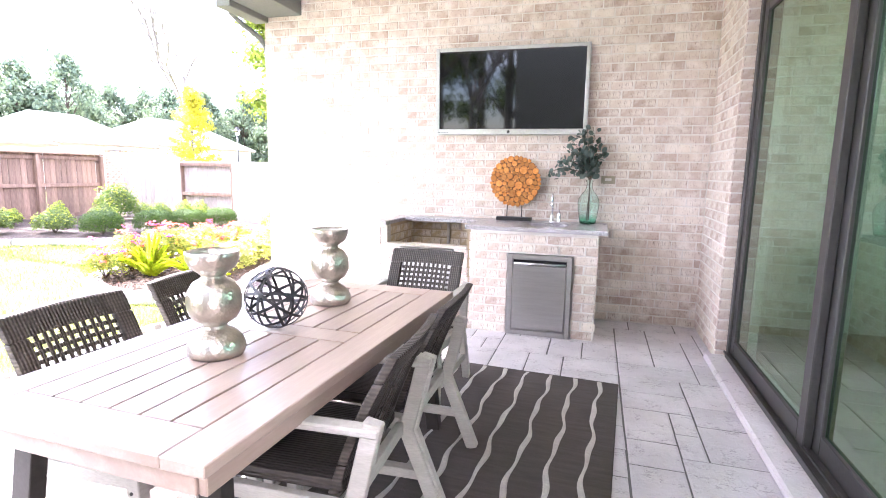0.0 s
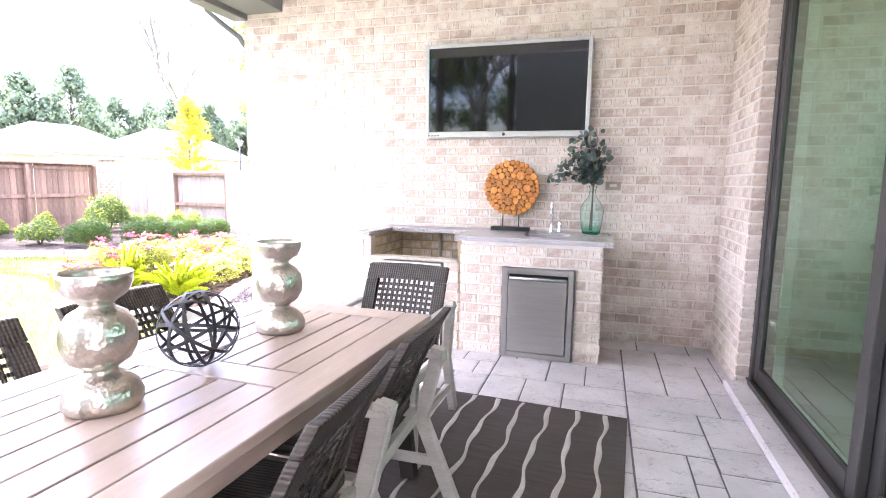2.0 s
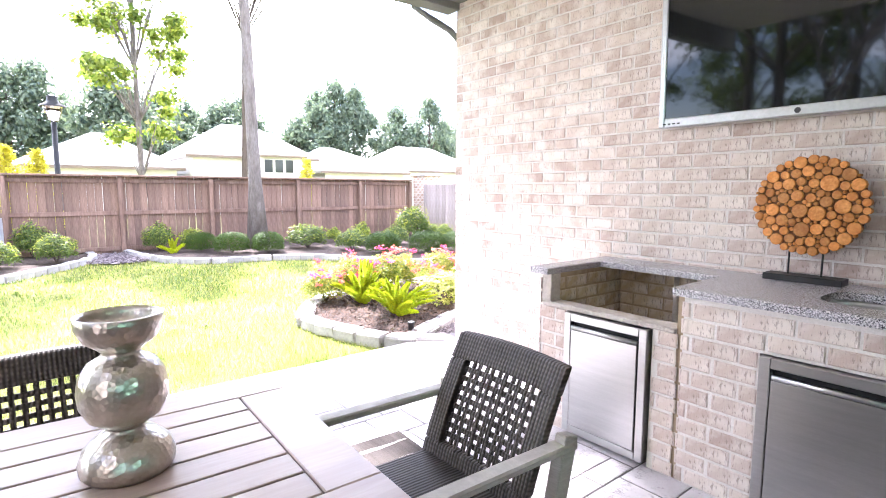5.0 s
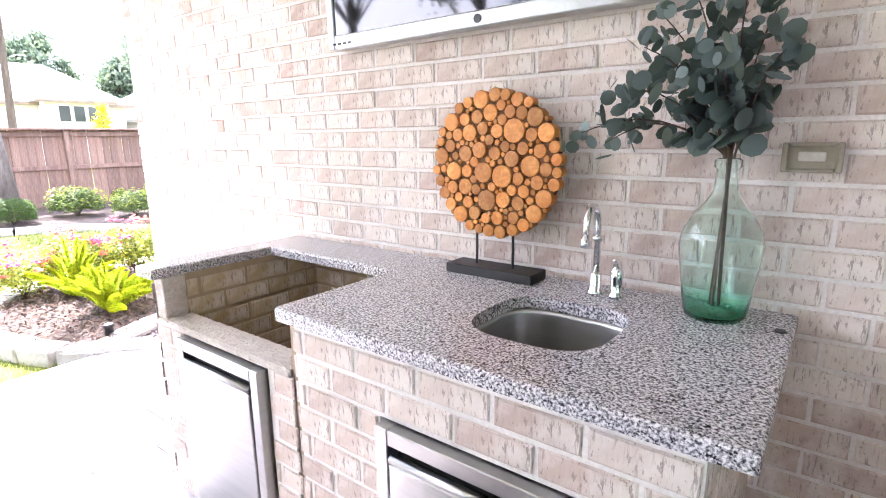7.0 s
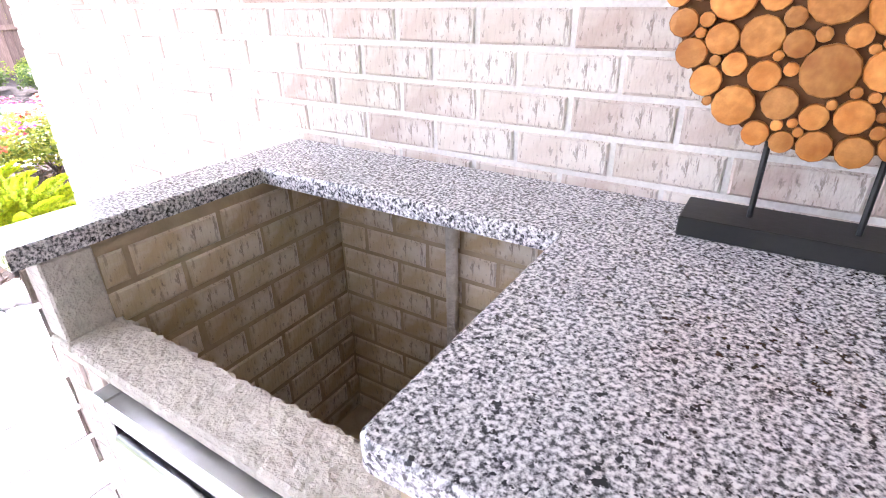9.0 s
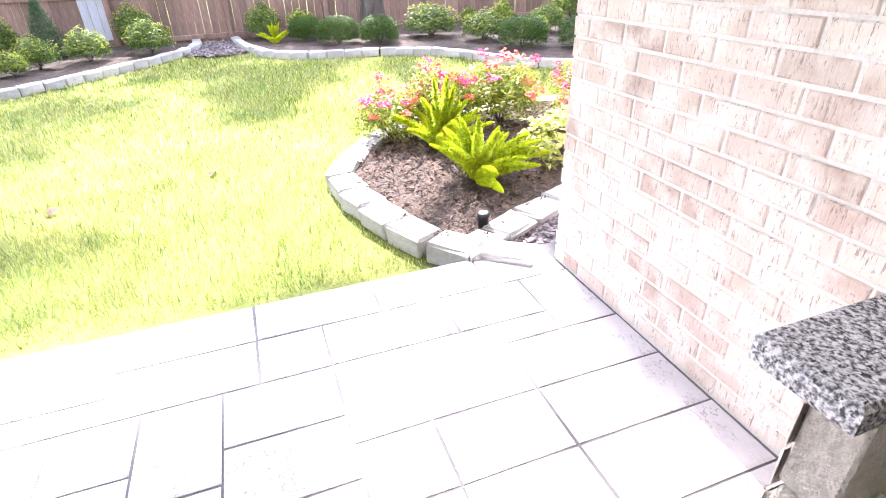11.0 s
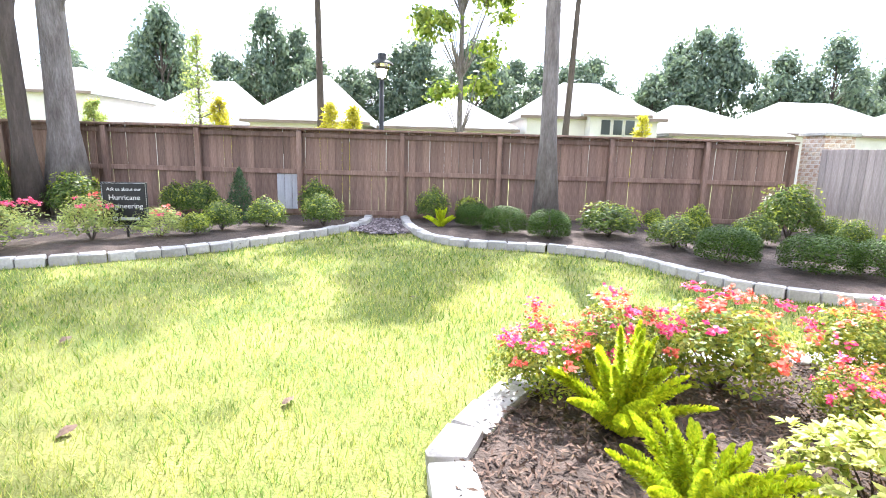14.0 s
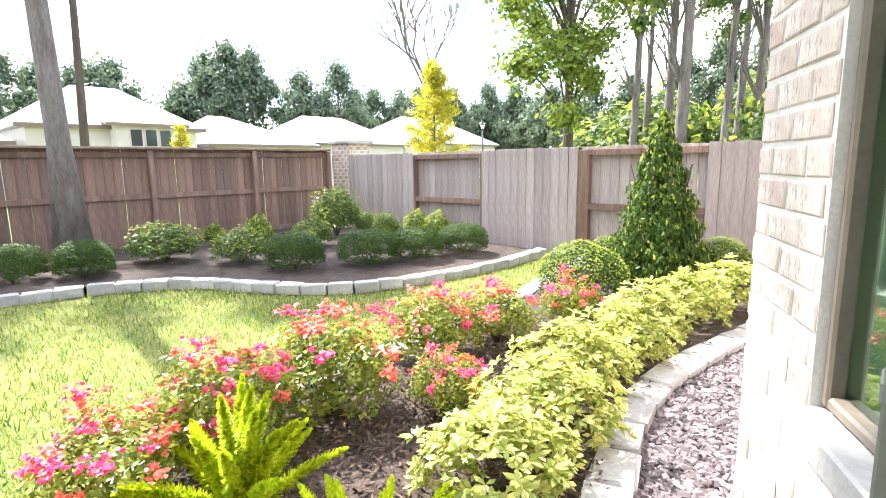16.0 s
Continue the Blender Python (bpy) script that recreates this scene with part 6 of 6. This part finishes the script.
def tree(name, label, x, y, height, r0, crown, mat, leaf, count, seed, bark="bark", crown_lo=0.45, bend=0.05, group="", ratio=0.6, lean=(0, 0), clumps=26, z=LAWN, puff=1.0):
    """A tapered trunk, limbs that reach the clumps, and a crown of many leaves with gaps between clumps."""
    rng = np.random.default_rng(seed)
    root = thing(name, pose(x, y, z), label, "tree", group)
    bm = bmesh.new()
    pts = trunk_tube(bm, (0, 0, -0.05), (lean[0], lean[1], height * 0.93), r0, r0 * 0.22, bend, rng)
    centres = []
    for k in range(clumps):
        f = crown_lo + (1 - crown_lo) * rng.random() ** 0.8
        a = rng.uniform(0, 6.283)
        w = crown * math.sin(min(1, (f - crown_lo) / (1 - crown_lo) * 0.85 + 0.2) * math.pi) ** 0.7 * rng.uniform(0.35, 1.0)
        c = Vector((lean[0] * f + w * math.cos(a), lean[1] * f + w * math.sin(a), height * f))
        centres.append(c)
        i = max(1, min(len(pts) - 1, int(f * 0.82 * (len(pts) - 1))))
        s = pts[i]
        add_tube(bm, [s, s.lerp(c, 0.5) + Vector((0, 0, 0.12 * w)), c], 0.02, 5, False, [r0 * 0.26, r0 * 0.15, r0 * 0.05])
    part("trunk", bm, M[bark], root, "", True)
    if count:
        per = count // clumps
        P, D = [], []
        for c in centres:
            d = rng.normal(size=(per, 3))
            d /= np.linalg.norm(d, axis=1, keepdims=True)
            r = puff * crown * rng.uniform(0.22, 0.42) * np.abs(rng.normal(0.55, 0.38, (per, 1)))
            P.append(np.array(c) + d * r * np.array([1, 1, 0.75]))
            D.append(d)
        quad_mesh("crown", leaf_quads(np.concatenate(P), np.concatenate(D), rng, leaf, leaf * ratio), mat, root)
    return root


def bare_tree(x, y, height, seed):
    rr = random.Random(seed)
    root = thing("bare_tree", pose(x, y, LAWN), "tall bare fine-twigged tree beyond the fence", "tree")
    bm = bmesh.new()

    def grow(p, d, ln, r, depth):
        e = p + d * ln
        add_tube(bm, [p, (p + e) / 2 + Vector((rr.uniform(-.04, .04), rr.uniform(-.04, .04), 0)) * ln, e], r, 5 if depth > 2 else 3, False, [r, r * 0.85, r * 0.66])
        if depth == 0:
            return
        for _ in range(3 if depth > 1 else 4):
            k = (d + Vector((rr.gauss(0, 0.42), rr.gauss(0, 0.42), rr.uniform(0.0, 0.35)))).normalized()
            grow(p + d * ln * rr.uniform(0.55, 1.0), k, ln * rr.uniform(0.55, 0.8), r * 0.68, depth - 1)

    grow(Vector((0, 0, -0.05)), Vector((0, 0, 1)), height * 0.36, 0.09, 6)
    part("trunk", bm, M["bark"], root)
    return root


tree("garden_tree", "tall grey-barked tree standing in the fence bed", -12.25, 1.22, 15, 0.155, 2.2, M["tree_leaf"], 0.17, 4500, 31, crown_lo=0.76, clumps=28, puff=0.55, lean=(0.1, -0.35))
tree("garden_tree", "thick grey-barked tree beside the rose bed", -12.75, -7.35, 14, 0.27, 4.4, M["tree_leaf"], 0.18, 9000, 32, crown_lo=0.42, lean=(0.1, 0.1), clumps=54, puff=0.55)
tree("garden_tree", "dark leaning tree trunk behind the rose bed", -12.25, -7.72, 12, 0.17, 3.6, M["tree_leaf"], 0.18, 6000, 33, "bark_dark", 0.42, 0.08, lean=(0.3, 0.15), clumps=40, puff=0.55)
tree("garden_tree", "dark tree trunk by the side fence", -12.4, -10.85, 12, 0.19, 3.2, M["tree_leaf"], 0.17, 5200, 34, "bark_dark", 0.24, lean=(0.1, 0.5), clumps=36, puff=0.55)
tree("garden_tree", "tall leafy tree at the garden's end", -9.5, -13.5, 13, 0.2, 3.2, M["tree_leaf"], 0.17, 8000, 35, "bark_dark", 0.35)
tree("garden_tree", "tall leafy tree behind the patio lawn", -5.5, -13.0, 11, 0.18, 2.8, M["tree_leaf"], 0.17, 7000, 36, "bark_dark", 0.35)
tree("slender_tree", "tall slender leafy tree beyond the side fence", -20, 0.1, 15.5, 0.10, 1.8, M["lit_tree_leaf"], 0.19, 15000, 37, crown_lo=0.17, clumps=80, puff=0.8)
# pine crowns are added above view, sized to drop dappled shade on the lawn
tree("slim_pine", "slim bare-stemmed pine beyond the fence", -20, 3.42, 15, 0.12, 3.0, M["tree_leaf"], 0.22, 6000, 38, "bark_dark", 0.64, lean=(0, 0.5), clumps=46, puff=0.6)
tree("slim_pine", "slim bare-stemmed pine beyond the houses", -20, -4.22, 21, 0.12, 4.4, M["tree_leaf"], 0.22, 11000, 39, "bark_dark", 0.5, lean=(0, -0.2), clumps=56, puff=0.6)
bare_tree(-20.4, 17.4, 12.5, 5)
bare_tree(-4.0, -11.8, 9.0, 8)
tree("leafy_tree", "tall sunlit green tree beyond the back fence", -10.3, 11.6, 9.5, 0.16, 1.95, M["lit_tree_leaf"], 0.17, 19000, 41, "bark_dark", 0.16, clumps=46)
for k, (xx, yy, hh) in enumerate(((-9.6, 14.0, 13), (-9.1, 15.2, 14), (-8.4, 14.2, 14), (-7.6, 15.4, 15), (-7.1, 16.5, 13), (-6.4, 15.2, 14), (-10.6, 17.5, 13), (-8.0, 18.5, 13))):
    tree("woodland_tree", "tall pale-barked woodland tree behind the fence", xx, yy, hh, 0.12 + 0.03 * (k % 3), 1.6, M["haw_leaf"], 0.16, 4200, 50 + k, "bark", 0.35, group="woodland trees", clumps=22, lean=(0.2, 0.1))
for k, (xx, yy, w, h) in enumerate(((-10.5, 19, 3.5, 3.6), (-7.0, 20, 3.6, 4.2), (-4.5, 18, 3.2, 3.6), (-13.5, 22, 4.0, 3.4), (-5.6, 13.5, 2.2, 2.9))):
    shrub("haw", xx, yy, w * 1.2, h, LAWN, k * 70)


def conifer(name, label, x, y, height, width, mat, count, seed, leaf=0.16, group=""):
    rng = np.random.default_rng(seed)
    root = thing(name, pose(x, y, LAWN), label, "tree", group)
    bm = bmesh.new()
    trunk_tube(bm, (0, 0, -0.05), (0, 0, height * 0.95), 0.06 * height / 4, 0.01, 0.01, rng, 8)
    P, D = [], []
    tiers = 26
    for k in range(tiers):
        f = 0.12 + 0.88 * k / tiers
        for j in range(5):
            a = rng.uniform(0, 6.283)
            w = width / 2 * (1 - f) ** 0.7 * rng.uniform(0.6, 1.15) + 0.05
            e = np.array([w * math.cos(a), w * math.sin(a), height * f + 0.25 * w])
            add_tube(bm, [(0, 0, height * f - 0.05), tuple(e)], 0.01, 4, False, [0.012, 0.004])
            n = count // (tiers * 5)
            t = rng.uniform(0.35, 1.1, (n, 1))
            base = np.array([0, 0, height * f - 0.05])
            P.append(base + (e - base) * t + rng.normal(size=(n, 3)) * 0.06 * height / 4)
            d = rng.normal(size=(n, 3))
            D.append(d / np.linalg.norm(d, axis=1, keepdims=True))
    part("trunk", bm, M["bark"], root)
    quad_mesh("needles", leaf_quads(np.concatenate(P), np.concatenate(D), rng, leaf, leaf * 0.22, 0.4), mat, root)
    return root


conifer("golden_tree", "bright yellow young tree behind the back fence", -13.6, 10.2, 4.2, 2.3, M["yellow_leaf"], 9000, 61)
for k, (xx, yy, hh) in enumerate(((-17.5, -6.9, 4.3), (-16.5, -3.3, 2.5), (-16.2, -2.7, 2.4), (-16.5, -11.2, 3.2), (-17, -6.2, 2.6), (-20.0, 6.0, 2.7), (-16.4, -9.0, 2.4))):
    conifer("young_pine", "young yellow-green pine beyond the side fence", xx, yy, hh, 1.1 + 0.25 * (hh > 4), M["yellow_leaf"] if k % 3 else M["silver_leaf"], 2600, 70 + k, 0.15, "young pines")

# tall trees past the end of the garden, mirrored in the television
for k, (xx, yy, hh) in enumerate(((-3.4, -15.0, 11), (-5.2, -18.5, 13), (-7.6, -16.5, 12), (-2.6, -21.0, 13), (-9.8, -21.5, 14))):
    tree("garden_tree", "tall dark leafy tree at the end of the garden", xx, yy, hh, 0.2, 2.9, M["tree_leaf"], 0.17, 9000, 140 + k, "bark_dark", 0.22, group="trees at the end of the garden", clumps=34)

# distant wood: trees past the houses
far_list = []
rr_t = random.Random(9)
for k in range(72):
    yy = -62 + k * 2.5 + rr_t.uniform(-1, 1)
    hh = rr_t.uniform(8.5, 12.5) + (2.0 if -30 < yy < -12 else 0) + (1.5 if 24 < yy < 34 else 0)
    far_list.append((-58 + rr_t.uniform(-5, 5), yy, hh))
for k in range(22):
    far_list.append((-60 + k * 3.4 + rr_t.uniform(-1, 1), 72 - k * 1.4 + rr_t.uniform(-3, 3), rr_t.uniform(9, 13)))
protos = []
for k, (xx, yy, hh) in enumerate(far_list):
    if k < 6:
        protos.append(tree("distant_tree", "green skyline tree behind the roofs, haze put into its leaf colour", xx, yy, hh, 0.22, 3.6, M["pine_leaf"], 0.42, 6500, 90 + k, "bark_dark", 0.16, group="skyline trees", clumps=48))
        protos[-1]["h"] = hh
    else:
        src = protos[k % 6]
        c = copy_thing(src, pose(xx, yy, LAWN, 0, 0, k * 47))
        s = hh / src["h"]
        c.matrix_basis = pose(xx, yy, LAWN, 0, 0, k * 47) @ Matrix.Diagonal((1, 1, s, 1))
for o in protos:
    del o["h"]


# ---- bricks and paving, last ----
def brick_mesh(length, seed, depth):
    """A worn brick: a chamfered box with slightly uneven corners; x along, y outwards, z up."""
    rr = random.Random(seed)
    h, c = COURSE - 0.011, 0.005
    lo = [(0, 0), (length, 0), (length, h), (0, h)]
    jit = [(rr.uniform(-0.0015, 0.0015), rr.uniform(-0.0012, 0.0012)) for _ in lo]
    back = [(x + a, 0.0, z + b) for (x, z), (a, b) in zip(lo, jit)]
    mid = [(x + a, depth - c * 0.8, z + b) for (x, z), (a, b) in zip(lo, jit)]
    front = [(x + a + (c if x == 0 else -c), depth + rr.uniform(-0.0015, 0.0015), z + b + (c if z == 0 else -c)) for (x, z), (a, b) in zip(lo, jit)]
    vs = back + mid + front
    fs = [(i, (i + 1) % 4, 4 + (i + 1) % 4, 4 + i) for i in range(4)] + [(4 + i, 4 + (i + 1) % 4, 8 + (i + 1) % 4, 8 + i) for i in range(4)] + [(8, 9, 10, 11)]
    return vs, fs


BRICK_CACHE = {}


def brick_data(length, seed, depth, material):
    key = (round(length, 3), seed, depth, material.name)
    if key not in BRICK_CACHE:
        vs, fs = brick_mesh(length, seed, depth)
        me = bpy.data.meshes.new("brick")
        me.from_pydata(vs, [], fs)
        me.materials.append(material)
        BRICK_CACHE[key] = me
    return BRICK_CACHE[key]


def build_bricks(job, rr):
    parent, origin, along, out, length, height, holes, material, near, phase, depth = job
    rot = Matrix((along, out, (0, 0, 1))).transposed().to_4x4()
    inv = parent.matrix_world.inverted() if parent.parent is None else Matrix.Identity(4)
    far_v, far_f, made = [], [], 0
    for k in range(int(height / COURSE) + 1):
        z = k * COURSE + 0.0055
        if z + COURSE * 0.6 > height:
            break
        u = -BRICK + phase + (BRICK / 2 if k % 2 else 0) + rr.uniform(-0.006, 0.006)
        while u < length:
            a, b = max(u + 0.005, 0.003), min(u + BRICK - 0.005, length - 0.003)
            u += BRICK
            pieces = [(a, b)]
            for h0, h1, z0, z1 in holes:
                if z + COURSE - 0.011 > z0 + 0.004 and z < z1 - 0.004:
                    cut = []
                    for p, q in pieces:
                        if q <= h0 or p >= h1:
                            cut.append((p, q))
                        else:
                            cut += [s for s in ((p, h0 - 0.004), (h1 + 0.004, q))]
                    pieces = cut
            for p, q in pieces:
                if q - p < 0.02:
                    continue
                ln = q - p if abs(q - p - (BRICK - 0.01)) > 0.004 else BRICK - 0.01
                ln = max(0.02, round(ln / 0.01) * 0.01 - 0.002) if ln != BRICK - 0.01 else ln
                m = rot.copy()
                m.translation = origin + along * p + Vector((0, 0, z)) + out * rr.uniform(-0.001, 0.002)
                if near is None or (near(p, z) and made < 300):
                    ob = new("brick", brick_data(ln, rr.randrange(6), depth, material))
                    ob.parent = parent
                    ob.matrix_basis = inv @ m
                    made += 1
                else:
                    vs, fs = brick_mesh(ln, rr.randrange(6), depth)
                    n0 = len(far_v)
                    far_v += [m @ Vector(v) for v in vs]
                    far_f += [tuple(i + n0 for i in f) for f in fs]
    if far_f:
        ob = mesh_ob("brickwork", far_v, far_f, material, parent)
        ob.matrix_basis = inv
        tagged(ob, "pale washed bricks", "", "", "stuff")


rr_b = random.Random(5)
for job in BRICKWORK:
    build_bricks(job, rr_b)

# stamped paving stones: a random ashlar of six sizes on one module
rr_p = random.Random(11)
MOD, NX, NY = 0.129, 37, 55
taken, pieces = set(), []
for gy in range(NY):
    for gx in range(NX):
        if (gx, gy) in taken:
            continue
        sizes = [(2, 2), (2, 3), (3, 2), (2, 4), (4, 2), (3, 3), (2, 3), (3, 2)]
        rr_p.shuffle(sizes)
        for w, h in sizes + [(2, 1), (1, 2), (1, 1)]:
            cells = {(gx + a, gy + b) for a in range(w) for b in range(h)}
            if not (cells & taken) and gx + w <= NX and gy + h <= NY:
                break
        taken |= cells
        pieces.append((-3.70 + gx * MOD, min(-3.70 + (gx + w) * MOD, 0.95), max(-(gy + h) * MOD, -7.0), -gy * MOD))
for x0, x1, y0, y1 in pieces:
    if x1 - x0 < 0.06 or y1 - y0 < 0.05:
        continue
    if y0 > -1.0 and x0 > -1.9 and x1 < 0.0 and y0 > -0.7:
        continue
    j, c, rv = 0.005, 0.009, rr_p.uniform
    xa, xb, ya, yb = x0 + j, x1 - j, y0 + j, y1 - j
    w = [(xa + rv(-.002, .002), ya + rv(-.002, .002)), (xb + rv(-.002, .002), ya + rv(-.002, .002)), (xb + rv(-.002, .002), yb + rv(-.002, .002)), (xa + rv(-.002, .002), yb + rv(-.002, .002))]
    ctr = ((xa + xb) / 2, (ya + yb) / 2)
    vs = [(p[0], p[1], -0.006) for p in w] + [(p[0], p[1], -0.003) for p in w] + [(p[0] + (c if p[0] < ctr[0] else -c), p[1] + (c if p[1] < ctr[1] else -c), rv(-.001, 0.0)) for p in w]
    fs = [(i, (i + 1) % 4, 4 + (i + 1) % 4, 4 + i) for i in range(4)] + [(4 + i, 4 + (i + 1) % 4, 8 + (i + 1) % 4, 8 + i) for i in range(4)] + [(8, 9, 10, 11)]
    mesh_ob("paving_stone", vs, fs, M["slate"], patio)
